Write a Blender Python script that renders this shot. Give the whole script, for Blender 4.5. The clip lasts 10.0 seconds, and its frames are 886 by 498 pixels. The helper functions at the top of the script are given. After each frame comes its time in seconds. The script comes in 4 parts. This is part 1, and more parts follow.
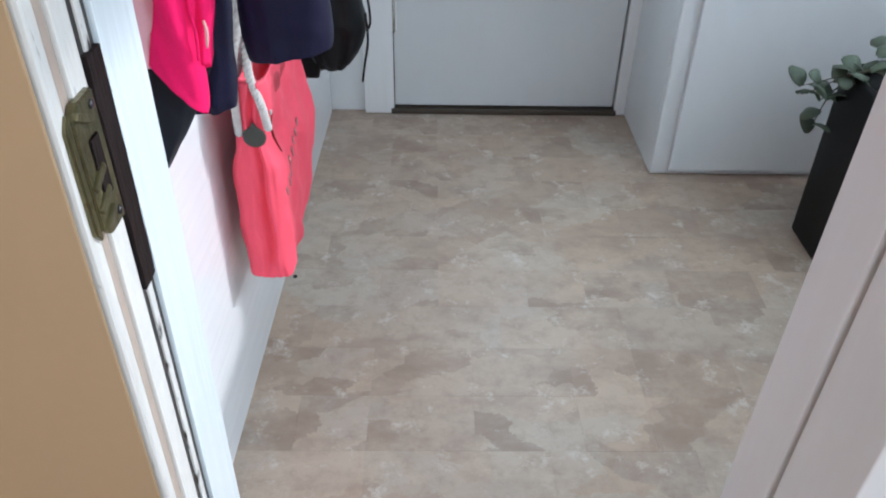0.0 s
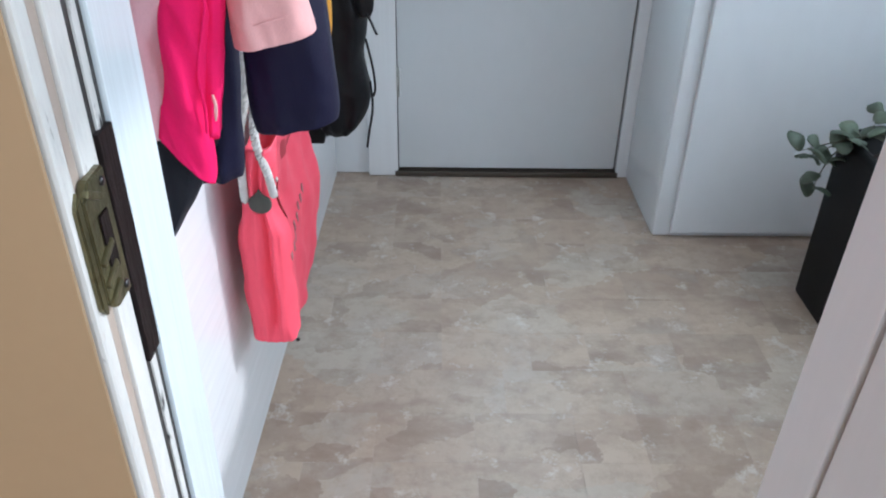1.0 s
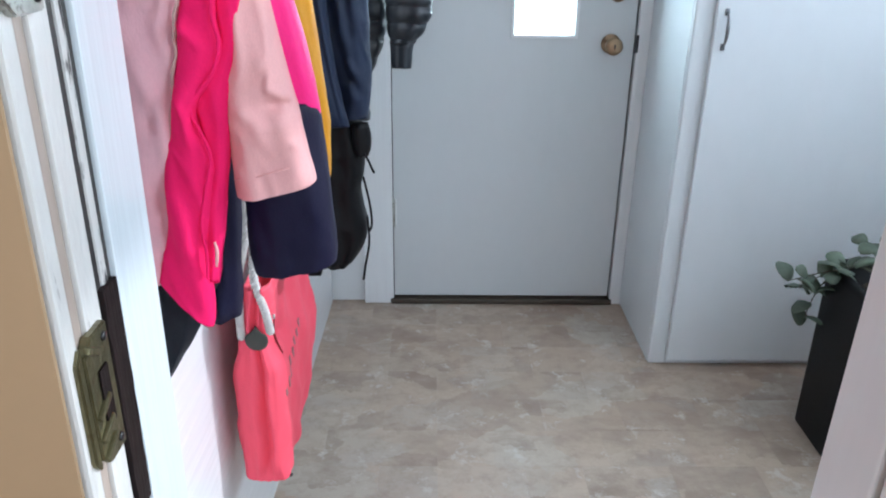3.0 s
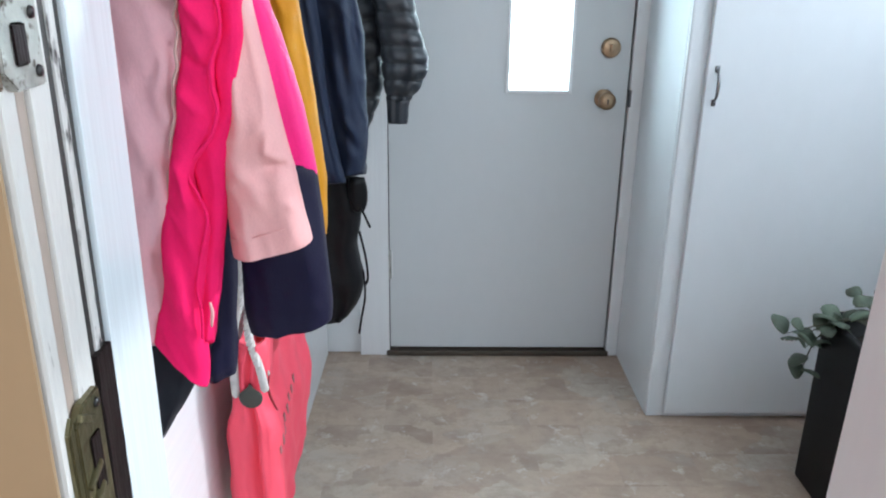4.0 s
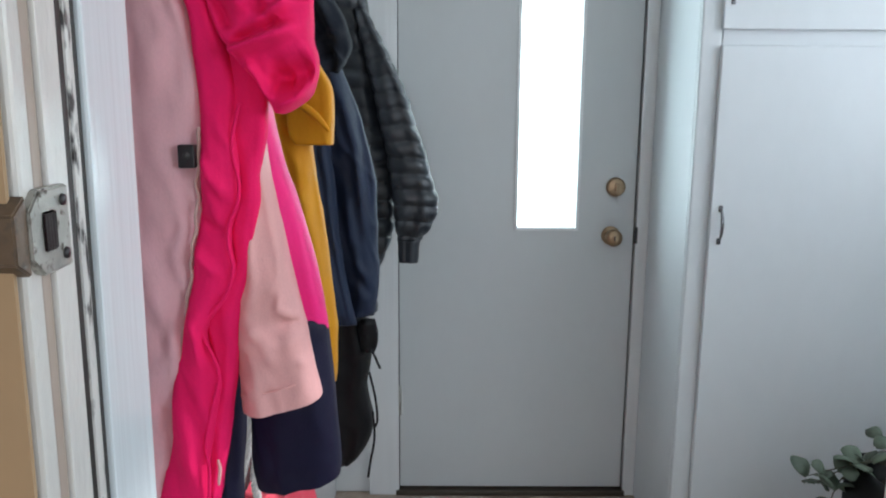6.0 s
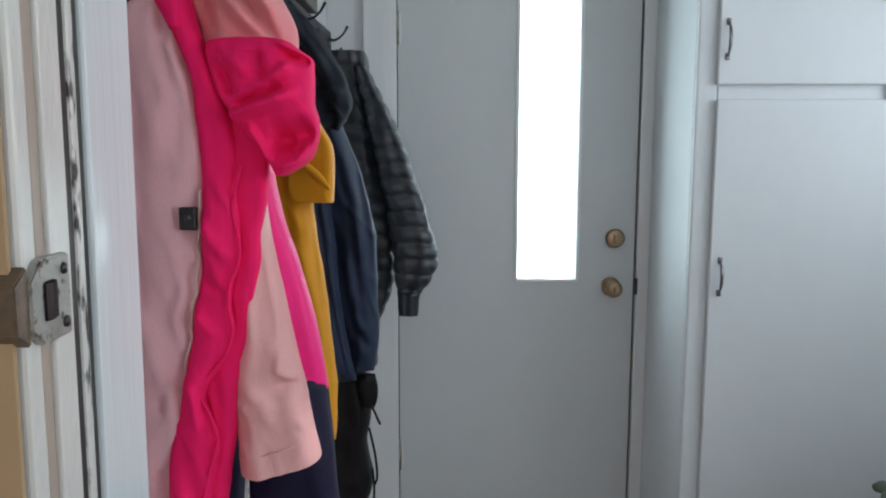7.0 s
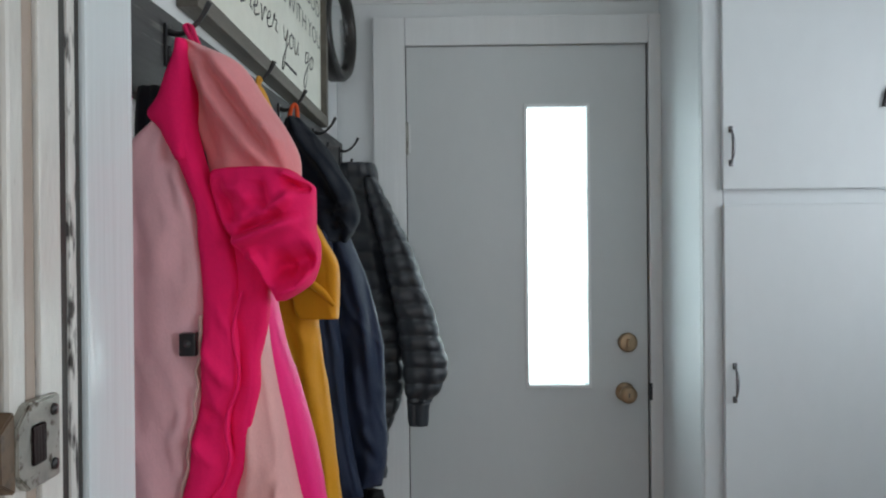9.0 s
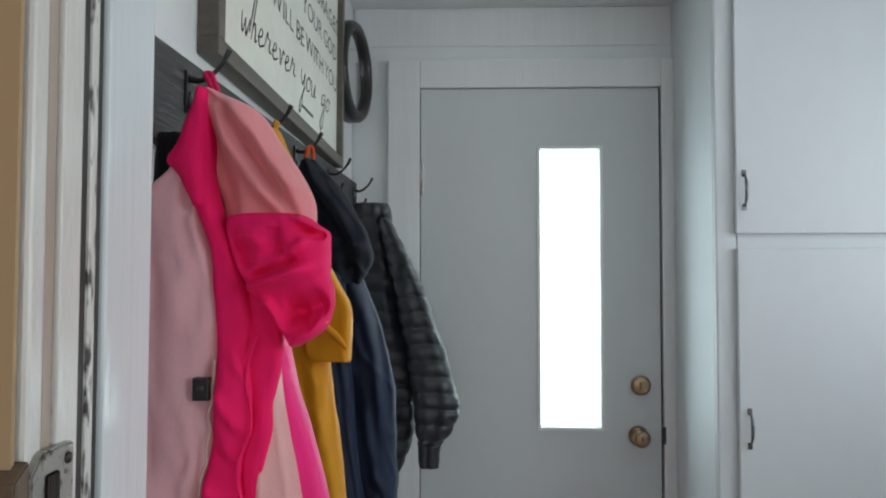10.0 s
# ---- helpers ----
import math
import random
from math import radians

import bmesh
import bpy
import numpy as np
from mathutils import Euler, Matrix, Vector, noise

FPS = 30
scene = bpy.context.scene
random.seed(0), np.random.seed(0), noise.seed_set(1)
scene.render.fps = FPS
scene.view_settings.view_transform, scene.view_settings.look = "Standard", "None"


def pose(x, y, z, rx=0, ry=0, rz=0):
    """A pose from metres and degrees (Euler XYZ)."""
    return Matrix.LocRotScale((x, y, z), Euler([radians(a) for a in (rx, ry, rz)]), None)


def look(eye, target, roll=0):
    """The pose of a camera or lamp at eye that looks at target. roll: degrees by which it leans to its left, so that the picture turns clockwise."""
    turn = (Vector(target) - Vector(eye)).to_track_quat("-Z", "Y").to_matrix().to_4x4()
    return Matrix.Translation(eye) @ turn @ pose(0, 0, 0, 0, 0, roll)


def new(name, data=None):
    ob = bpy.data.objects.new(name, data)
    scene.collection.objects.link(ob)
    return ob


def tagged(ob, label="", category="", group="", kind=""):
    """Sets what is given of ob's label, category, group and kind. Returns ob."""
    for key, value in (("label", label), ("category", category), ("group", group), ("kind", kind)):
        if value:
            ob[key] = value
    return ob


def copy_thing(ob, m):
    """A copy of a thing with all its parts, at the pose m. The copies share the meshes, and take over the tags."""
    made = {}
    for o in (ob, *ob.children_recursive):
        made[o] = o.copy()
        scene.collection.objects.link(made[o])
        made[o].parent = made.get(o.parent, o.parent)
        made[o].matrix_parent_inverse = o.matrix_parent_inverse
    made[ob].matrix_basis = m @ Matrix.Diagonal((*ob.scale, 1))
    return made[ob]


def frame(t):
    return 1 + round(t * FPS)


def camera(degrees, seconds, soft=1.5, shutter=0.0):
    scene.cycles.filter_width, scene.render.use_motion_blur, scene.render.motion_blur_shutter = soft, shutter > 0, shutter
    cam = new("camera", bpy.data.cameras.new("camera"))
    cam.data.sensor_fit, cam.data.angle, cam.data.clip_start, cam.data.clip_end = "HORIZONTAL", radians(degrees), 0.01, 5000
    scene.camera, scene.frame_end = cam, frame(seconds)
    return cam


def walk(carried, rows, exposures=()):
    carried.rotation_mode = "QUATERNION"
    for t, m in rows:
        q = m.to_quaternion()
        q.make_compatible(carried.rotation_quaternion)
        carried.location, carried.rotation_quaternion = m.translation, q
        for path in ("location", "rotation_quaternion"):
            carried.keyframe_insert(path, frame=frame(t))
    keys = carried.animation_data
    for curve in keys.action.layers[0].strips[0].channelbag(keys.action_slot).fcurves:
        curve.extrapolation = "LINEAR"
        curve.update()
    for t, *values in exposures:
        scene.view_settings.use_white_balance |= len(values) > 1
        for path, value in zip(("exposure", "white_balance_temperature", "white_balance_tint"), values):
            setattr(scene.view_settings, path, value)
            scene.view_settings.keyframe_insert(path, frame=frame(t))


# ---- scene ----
cam = camera(59.0, 10.0, soft=2.0)
PATH = [
    (0, (0.129, -2.556, 1.275), (0.161, -0.947, 0.087), 1.1),
    (0.5, (0.129, -2.553, 1.281), (0.16, -0.906, 0.148), 1.1),
    (1, (0.128, -2.551, 1.29), (0.151, -0.86, 0.222), 0.9),
    (1.5, (0.13, -2.552, 1.297), (0.151, -0.825, 0.289), 0.5),
    (2, (0.131, -2.552, 1.304), (0.161, -0.791, 0.355), 0.4),
    (2.5, (0.127, -2.551, 1.314), (0.155, -0.749, 0.446), 0.7),
    (4, (0.129, -2.549, 1.34), (0.17, -0.672, 0.652), 0.8),
    (4.5, (0.131, -2.547, 1.349), (0.166, -0.645, 0.732), 0.7),
    (5, (0.128, -2.55, 1.36), (0.158, -0.622, 0.827), 1.4),
    (5.5, (0.13, -2.553, 1.372), (0.15, -0.606, 0.916), 0.8),
    (7, (0.131, -2.553, 1.397), (0.142, -0.571, 1.131), 0.1),
    (7.5, (0.136, -2.553, 1.404), (0.152, -0.566, 1.185), -0.1),
    (8, (0.14, -2.548, 1.411), (0.131, -0.555, 1.244), -0.5),
    (8.5, (0.146, -2.545, 1.417), (0.131, -0.547, 1.32), -0.6),
    (9, (0.149, -2.549, 1.427), (0.121, -0.549, 1.406), -0.6),
    (9.5, (0.15, -2.551, 1.434), (0.086, -0.553, 1.456), -1.1),
    (10, (0.148, -2.554, 1.44), (0.089, -0.556, 1.511), -0.0),
]
EXPOSURES = [(0, 0.01, 5950, 10), (1, 0.02, 5850, 10), (2.5, 0.05, 5800, 10), (4.5, 0.04, 6100, 10), (5.5, -0.29, 6200, 10), (7.5, -0.84, 6400, 10), (8.5, -0.94, 6500, 10), (10, -0.90, 6500, 10)]
walk(cam, [(t, look(eye, target, roll)) for t, eye, target, roll in PATH], EXPOSURES)

# ---- light ----
world = bpy.data.worlds.new("world")
world.use_nodes = True
scene.world = world
wn = world.node_tree.nodes
sky = wn.new("ShaderNodeTexSky")
sky.sky_type, sky.sun_disc = "NISHITA", False
sky.sun_elevation, sky.sun_rotation = radians(27), radians(75)
world.node_tree.links.new(sky.outputs[0], wn["Background"].inputs[0])
wn["Background"].inputs[1].default_value = 0.12


def area_lamp(name, m, sx, sy, watts, colour):
    data = bpy.data.lights.new(name, "AREA")
    data.shape, data.size, data.size_y, data.energy, data.color = "RECTANGLE", sx, sy, watts, colour
    ob = new(name, data)
    ob.matrix_world = m
    return ob


# daylight in the pane of the back door, and in the unseen side window
area_lamp("door_daylight", pose(0.485, 0.075, 1.405, -90, 0, 0), 0.20, 0.92, 8, (0.78, 0.97, 1.0))
area_lamp("side_window_daylight", pose(1.86, -1.31, 1.68, 0, 90, 0), 0.92, 1.06, 18, (0.87, 0.945, 1.0))
# fill lamps added out of view in the camera's room, beside and behind it
area_lamp("room_side_fill", pose(2.42, -3.6, 1.5, 0, 90, 0), 1.2, 1.4, 41, (0.80, 0.91, 1.0))
area_lamp("room_rear_fill", pose(0.2, -5.28, 1.55, 90, 0, 0), 1.9, 1.25, 28, (0.92, 0.96, 1.0))
sun = new("sun", bpy.data.lights.new("sun", "SUN"))
sun.data.energy, sun.data.angle, sun.data.color = 2.0, radians(1.5), (1.0, 0.98, 0.96)
sun.matrix_world = look((1.0, 0.27, 0.52), (0, 0, 0))

# ---- materials ----


def material(name, colour, rough=0.5, metal=0.0, vary=0.06, scale=6.0, grain=60.0, bump=0.1, stretch=(1, 1, 1),
             dark=None, dark_amount=0.0, sheen=0.0, random_tint=0.0, coat=0.0, space="Object", specular=0.5, wrinkle=0.0):
    """Painted, woven or metal surface: colour with drift at two scales, an optional second colour in patches, and fine relief."""
    m = bpy.data.materials.new(name)
    m.use_nodes = True
    n, l = m.node_tree.nodes, m.node_tree.links
    b = n["Principled BSDF"]
    tc = n.new("ShaderNodeTexCoord")
    mp = n.new("ShaderNodeMapping")
    mp.inputs["Scale"].default_value = stretch
    l.new(tc.outputs[space], mp.inputs[0])
    big, fine = n.new("ShaderNodeTexNoise"), n.new("ShaderNodeTexNoise")
    for q, sc, d in ((big, scale, 3), (fine, grain, 4)):
        q.inputs["Scale"].default_value, q.inputs["Detail"].default_value = sc, d
        l.new(mp.outputs[0], q.inputs["Vector"])
    add = n.new("ShaderNodeMath")
    add.operation = "MULTIPLY_ADD"
    l.new(fine.outputs[0], add.inputs[0])
    add.inputs[1].default_value = 0.5
    l.new(big.outputs[0], add.inputs[2])
    rng = n.new("ShaderNodeMapRange")
    l.new(add.outputs[0], rng.inputs[0])
    rng.inputs[1].default_value, rng.inputs[2].default_value = 0.45, 1.05
    rng.inputs[3].default_value, rng.inputs[4].default_value = 1 - vary, 1 + vary
    base = n.new("ShaderNodeMix")
    base.data_type, base.blend_type = "RGBA", "MULTIPLY"
    base.inputs[0].default_value = 1.0
    base.inputs[6].default_value = (*colour, 1)
    l.new(rng.outputs[0], base.inputs[7])
    out = base.outputs[2]
    if dark:
        patch = n.new("ShaderNodeTexNoise")
        patch.inputs["Scale"].default_value, patch.inputs["Detail"].default_value = scale * 2.3, 6
        l.new(mp.outputs[0], patch.inputs["Vector"])
        ramp = n.new("ShaderNodeMapRange")
        l.new(patch.outputs[0], ramp.inputs[0])
        ramp.inputs[1].default_value, ramp.inputs[2].default_value = 0.62 - dark_amount, 0.66 - dark_amount + 0.06
        mix = n.new("ShaderNodeMix")
        mix.data_type = "RGBA"
        l.new(ramp.outputs[0], mix.inputs[0])
        l.new(out, mix.inputs[6])
        mix.inputs[7].default_value = (*dark, 1)
        out = mix.outputs[2]
    if random_tint:
        info = n.new("ShaderNodeObjectInfo")
        r2 = n.new("ShaderNodeMapRange")
        l.new(info.outputs["Random"], r2.inputs[0])
        r2.inputs[3].default_value, r2.inputs[4].default_value = 1 - random_tint, 1 + random_tint
        mul = n.new("ShaderNodeMix")
        mul.data_type, mul.blend_type = "RGBA", "MULTIPLY"
        mul.inputs[0].default_value = 1.0
        l.new(out, mul.inputs[6])
        l.new(r2.outputs[0], mul.inputs[7])
        out = mul.outputs[2]
    l.new(out, b.inputs["Base Color"])
    b.inputs["Roughness"].default_value, b.inputs["Metallic"].default_value = rough, metal
    b.inputs["Specular IOR Level"].default_value = specular
    b.inputs["Sheen Weight"].default_value, b.inputs["Coat Weight"].default_value = sheen, coat
    if bump:
        bp = n.new("ShaderNodeBump")
        bp.inputs["Strength"].default_value, bp.inputs["Distance"].default_value = bump, 0.004
        l.new(add.outputs[0], bp.inputs["Height"])
        l.new(bp.outputs[0], b.inputs["Normal"])
        if wrinkle:
            soft = n.new("ShaderNodeTexNoise")
            soft.noise_type, soft.normalize = "RIDGED_MULTIFRACTAL", True
            soft.inputs["Scale"].default_value, soft.inputs["Detail"].default_value, soft.inputs["Distortion"].default_value = 13.0, 2.0, 0.8
            l.new(mp.outputs[0], soft.inputs["Vector"])
            fold = n.new("ShaderNodeBump")
            fold.inputs["Strength"].default_value, fold.inputs["Distance"].default_value = wrinkle, 0.006
            l.new(soft.outputs[0], fold.inputs["Height"])
            l.new(fold.outputs[0], bp.inputs["Normal"])
    return m


GLOSS_WALL = material("gloss_wall_paint", (0.80, 0.82, 0.84), 0.26, vary=0.03, scale=2.5, grain=16, bump=0.75, stretch=(1, 0.16, 2.4))
WHITE_WALL = material("white_wall_paint", (0.78, 0.80, 0.81), 0.45, vary=0.03, scale=2, grain=40, bump=0.06)
TRIM = material("gloss_trim_paint", (0.80, 0.81, 0.82), 0.13, vary=0.03, scale=7, grain=26, bump=0.45, stretch=(3, 3, 0.16))
TRIM_SOFT = material("satin_trim_paint", (0.78, 0.76, 0.76), 0.4, vary=0.03, scale=4, grain=40, bump=0.08, stretch=(2, 2, 0.4))
STOP_PAINT = material("brushed_gloss_paint", (0.74, 0.82, 0.86), 0.17, vary=0.03, scale=7, grain=26, bump=0.45, stretch=(3, 3, 0.16))
WORN_TRIM = material("chipped_trim_paint", (0.70, 0.70, 0.68), 0.35, vary=0.06, scale=13, grain=60, bump=0.4, stretch=(3, 3, 0.8),
                     dark=(0.03, 0.026, 0.025), dark_amount=0.06)
WORN_LIGHT = material("nicked_trim_paint", (0.76, 0.76, 0.73), 0.26, vary=0.05, scale=9, grain=60, bump=0.4, stretch=(3, 3, 0.8), dark=(0.10, 0.08, 0.06), dark_amount=-0.05)
BEIGE = material("beige_seal", (0.46, 0.38, 0.32), 0.5, vary=0.06, bump=0.1)
SEAL = material("dark_seal", (0.035, 0.032, 0.03), 0.5, vary=0.2, bump=0.2)
WORN_WOOD = material("bare_dark_wood", (0.012, 0.007, 0.007), 0.55, vary=0.4, scale=12, grain=80, bump=0.5, stretch=(3, 3, 0.4), specular=0.2)
TAN = material("tan_wall_paint", (0.50, 0.345, 0.20), 0.55, vary=0.03, scale=2, grain=50, bump=0.05)
DOOR_PAINT = material("door_paint", (0.62, 0.64, 0.65), 0.42, vary=0.03, scale=2.5, grain=30, bump=0.06, stretch=(1, 1, 0.5))
CLOSET_PAINT = material("closet_paint", (0.72, 0.755, 0.78), 0.36, vary=0.03, scale=2, grain=26, bump=0.07, stretch=(1, 1, 0.5))
CEILING = material("ceiling_paint", (0.78, 0.79, 0.79), 0.7, vary=0.02, bump=0.1)
THRESHOLD = material("threshold_wood", (0.055, 0.042, 0.030), 0.5, vary=0.2, scale=10, bump=0.3, stretch=(0.3, 2, 2))
BRASS = material("aged_brass", (0.36, 0.25, 0.16), 0.34, 1.0, vary=0.15, scale=30, bump=0.15)
STEEL = material("worn_steel", (0.40, 0.395, 0.36), 0.36, 0.6, vary=0.2, scale=40, bump=0.3, dark=(0.12, 0.10, 0.08), dark_amount=0.05)
OLD_BRASS = material("tarnished_latch", (0.17, 0.155, 0.085), 0.30, 0.75, vary=0.4, scale=26, grain=120, bump=0.6, stretch=(1, 1, 0.6), dark=(0.11, 0.085, 0.04), dark_amount=0.02)
DARK_METAL = material("dark_iron", (0.06, 0.06, 0.062), 0.3, 0.8, vary=0.2, scale=30, bump=0.2)
NICKEL = material("dull_nickel", (0.22, 0.22, 0.23), 0.26, 0.9, vary=0.2, scale=40, bump=0.1)
PLANTER = material("black_planter", (0.004, 0.004, 0.0045), 0.55, vary=0.2, bump=0.08, specular=0.25)
GLASS = bpy.data.materials.new("pane_glass")
GLASS.use_nodes = True
GLASS.node_tree.nodes["Principled BSDF"].inputs["Transmission Weight"].default_value = 1.0
GLASS.node_tree.nodes["Principled BSDF"].inputs["Roughness"].default_value = 0.02


def floor_material():
    m = bpy.data.materials.new("mottled_vinyl")
    m.use_nodes = True
    n, l = m.node_tree.nodes, m.node_tree.links
    b = n["Principled BSDF"]
    geo, info = n.new("ShaderNodeNewGeometry"), n.new("ShaderNodeObjectInfo")
    shift = n.new("ShaderNodeVectorMath")
    shift.operation = "MULTIPLY_ADD"
    l.new(info.outputs["Random"], shift.inputs[0])
    shift.inputs[1].default_value = (3.1, 5.7, 2.3)
    l.new(geo.outputs["Position"], shift.inputs[2])

    def tex(scale, detail, rough, src):
        q = n.new("ShaderNodeTexNoise")
        q.inputs["Scale"].default_value, q.inputs["Detail"].default_value, q.inputs["Roughness"].default_value = scale, detail, rough
        l.new(src, q.inputs["Vector"])
        return q.outputs[0]

    def ramp(src, stops):
        r = n.new("ShaderNodeValToRGB")
        while len(r.color_ramp.elements) < len(stops):
            r.color_ramp.elements.new(0.5)
        for e, (p, c) in zip(r.color_ramp.elements, stops):
            e.position, e.color = p, (*c, 1)
        l.new(src, r.inputs[0])
        return r.outputs[0]

    wide = n.new("ShaderNodeVectorMath")
    wide.operation = "MULTIPLY"
    l.new(geo.outputs["Position"], wide.inputs[0])
    wide.inputs[1].default_value = (0.62, 1.0, 1.0)

    def blend(fac, a_in, colour, mode="MIX"):
        q = n.new("ShaderNodeMix")
        q.data_type, q.blend_type = "RGBA", mode
        l.new(fac, q.inputs[0]) if fac else None
        if not fac:
            q.inputs[0].default_value = 1.0
        l.new(a_in, q.inputs[6])
        if isinstance(colour, tuple):
            q.inputs[7].default_value = (*colour, 1)
        else:
            l.new(colour, q.inputs[7])
        return q.outputs[2]

    def patches(scale, warp, src):
        """Ragged square-cornered patches of stone: one random value each."""
        push = n.new("ShaderNodeTexNoise")
        push.inputs["Scale"].default_value, push.inputs["Detail"].default_value, push.inputs["Roughness"].default_value = scale * 1.6, 7, 0.68
        l.new(src, push.inputs["Vector"])
        mix = n.new("ShaderNodeVectorMath")
        mix.operation = "MULTIPLY_ADD"
        l.new(push.outputs["Color"], mix.inputs[0])
        mix.inputs[1].default_value = (warp, warp * 0.7, 0)
        l.new(src, mix.inputs[2])
        flat = n.new("ShaderNodeVectorMath")
        flat.operation = "MULTIPLY"
        l.new(mix.outputs[0], flat.inputs[0])
        flat.inputs[1].default_value = (0.72, 1.15, 0)
        cell = n.new("ShaderNodeTexVoronoi")
        cell.distance, cell.voronoi_dimensions = "CHEBYCHEV", "2D"
        cell.inputs["Scale"].default_value = scale
        l.new(flat.outputs[0], cell.inputs["Vector"])
        parts = n.new("ShaderNodeSeparateColor")
        l.new(cell.outputs["Color"], parts.inputs[0])
        return parts.outputs[0], parts.outputs[1]

    here = geo.outputs["Position"]
    def both(fac, src):
        q = n.new("ShaderNodeMath")
        q.operation = "MULTIPLY"
        l.new(fac, q.inputs[0])
        l.new(src, q.inputs[1])
        return q.outputs[0]

    grain = tex(15, 10, 0.72, here)
    broken = ramp(tex(8, 10, 0.7, wide.outputs[0]), ((0.38, (0, 0, 0)), (0.50, (0.55, 0.55, 0.55)), (0.62, (1, 1, 1))))
    torn = ramp(grain, ((0.36, (0, 0, 0)), (0.50, (0.6, 0.6, 0.6)), (0.64, (1, 1, 1))))
    big_a = patches(5.2, 0.16, here)[0]
    small_a, small_b = patches(9.5, 0.12, shift.outputs[0])
    out = ramp(big_a, ((0.0, (0.444, 0.343, 0.267)), (0.3, (0.495, 0.392, 0.306)), (0.6, (0.525, 0.424, 0.336)), (0.85, (0.510, 0.435, 0.356)), (1.0, (0.495, 0.449, 0.387))))
    out = blend(ramp(tex(6, 9, 0.66, wide.outputs[0]), ((0.36, (0.6, 0.6, 0.6)), (0.52, (0, 0, 0)))), out, (0.362, 0.271, 0.214))
    out = blend(both(ramp(small_a, ((0.0, (0.85, 0.85, 0.85)), (0.26, (0.62, 0.62, 0.62)), (0.42, (0, 0, 0)))), broken), out, (0.296, 0.214, 0.165))
    out = blend(both(ramp(small_b, ((0.66, (0, 0, 0)), (0.78, (0.5, 0.5, 0.5)), (1.0, (0.9, 0.9, 0.9)))), torn), out, (0.490, 0.429, 0.372))
    out = blend(ramp(tex(19, 9, 0.72, here), ((0.46, (0, 0, 0)), (0.56, (0.26, 0.26, 0.26)), (0.68, (0.65, 0.65, 0.65)))), out, (0.332, 0.242, 0.184))
    tint = ramp(info.outputs["Random"], ((0.0, (0.93, 0.91, 0.90)), (0.4, (1.0, 0.98, 0.96)), (0.7, (0.98, 0.98, 0.98)), (1.0, (1.04, 1.02, 1.0))))
    out = blend(None, out, tint, "MULTIPLY")
    pale = ramp(tex(12, 10, 0.74, geo.outputs["Position"]), ((0.565, (0, 0, 0)), (0.66, (0.8, 0.8, 0.8))))
    out = blend(pale, out, (0.64, 0.60, 0.555))
    l.new(out, b.inputs["Base Color"])
    b.inputs["Roughness"].default_value = 0.42
    bp = n.new("ShaderNodeBump")
    bp.inputs["Strength"].default_value, bp.inputs["Distance"].default_value = 0.25, 0.002
    l.new(tex(45, 5, 0.6, geo.outputs["Position"]), bp.inputs["Height"])
    l.new(bp.outputs[0], b.inputs["Normal"])
    return m


VINYL = floor_material()

# ---- mesh helpers ----


def obj(name, bm, mat, parent=None, smooth=False, m=None):
    me = bpy.data.meshes.new(name)
    bm.normal_update()
    bm.to_mesh(me)
    bm.free()
    if smooth:
        for p in me.polygons:
            p.use_smooth = True
    me.materials.append(mat)
    ob = new(name, me)
    if parent:
        ob.parent = parent
    if m:
        ob.matrix_basis = m
    return ob


def part(name, bm, mat, parent, label="", smooth=False):
    ob = obj(name, bm, mat, parent, smooth)
    return tagged(ob, label) if label else ob


def thing(name, label, category, group="", kind="", at=(0, 0, 0)):
    ob = new(name)
    ob.empty_display_size = 0.05
    ob.location = at
    return tagged(ob, label, category, group, kind)


def box(lo, hi, bevel=0.0, bm=None, seg=2):
    """A box between two corners, with rounded edges."""
    own = bmesh.new()
    bmesh.ops.create_cube(own, size=1)
    lo, hi = Vector(lo), Vector(hi)
    for v in own.verts:
        v.co = Vector([lo[i] + (v.co[i] + 0.5) * (hi[i] - lo[i]) for i in range(3)])
    if bevel:
        bmesh.ops.bevel(own, geom=own.edges[:], offset=bevel, segments=seg, affect="EDGES", profile=0.6)
    if bm is None:
        return own
    me = bpy.data.meshes.new("tmp")
    own.to_mesh(me)
    own.free()
    bm.from_mesh(me)
    bpy.data.meshes.remove(me)
    return bm


def prism(outline, z0, z1, bevel=0.0, lean=0.0):
    """An upright prism over a ground outline; lean: metres in x for each metre of height."""
    bm = bmesh.new()
    low = [bm.verts.new((x + lean * (z0 - 1), y, z0)) for x, y in outline]
    top = [bm.verts.new((x + lean * (z1 - 1), y, z1)) for x, y in outline]
    k = len(outline)
    for i in range(k):
        bm.faces.new((low[i], low[(i + 1) % k], top[(i + 1) % k], top[i]))
    bm.faces.new(low[::-1])
    bm.faces.new(top)
    bmesh.ops.recalc_face_normals(bm, faces=bm.faces)
    if bevel:
        bmesh.ops.bevel(bm, geom=bm.edges[:], offset=bevel, segments=2, affect="EDGES", profile=0.6)
    return bm


def join(bm, other):
    """Add one bmesh to another."""
    me = bpy.data.meshes.new("tmp")
    other.to_mesh(me)
    other.free()
    bm.from_mesh(me)
    bpy.data.meshes.remove(me)
    return bm


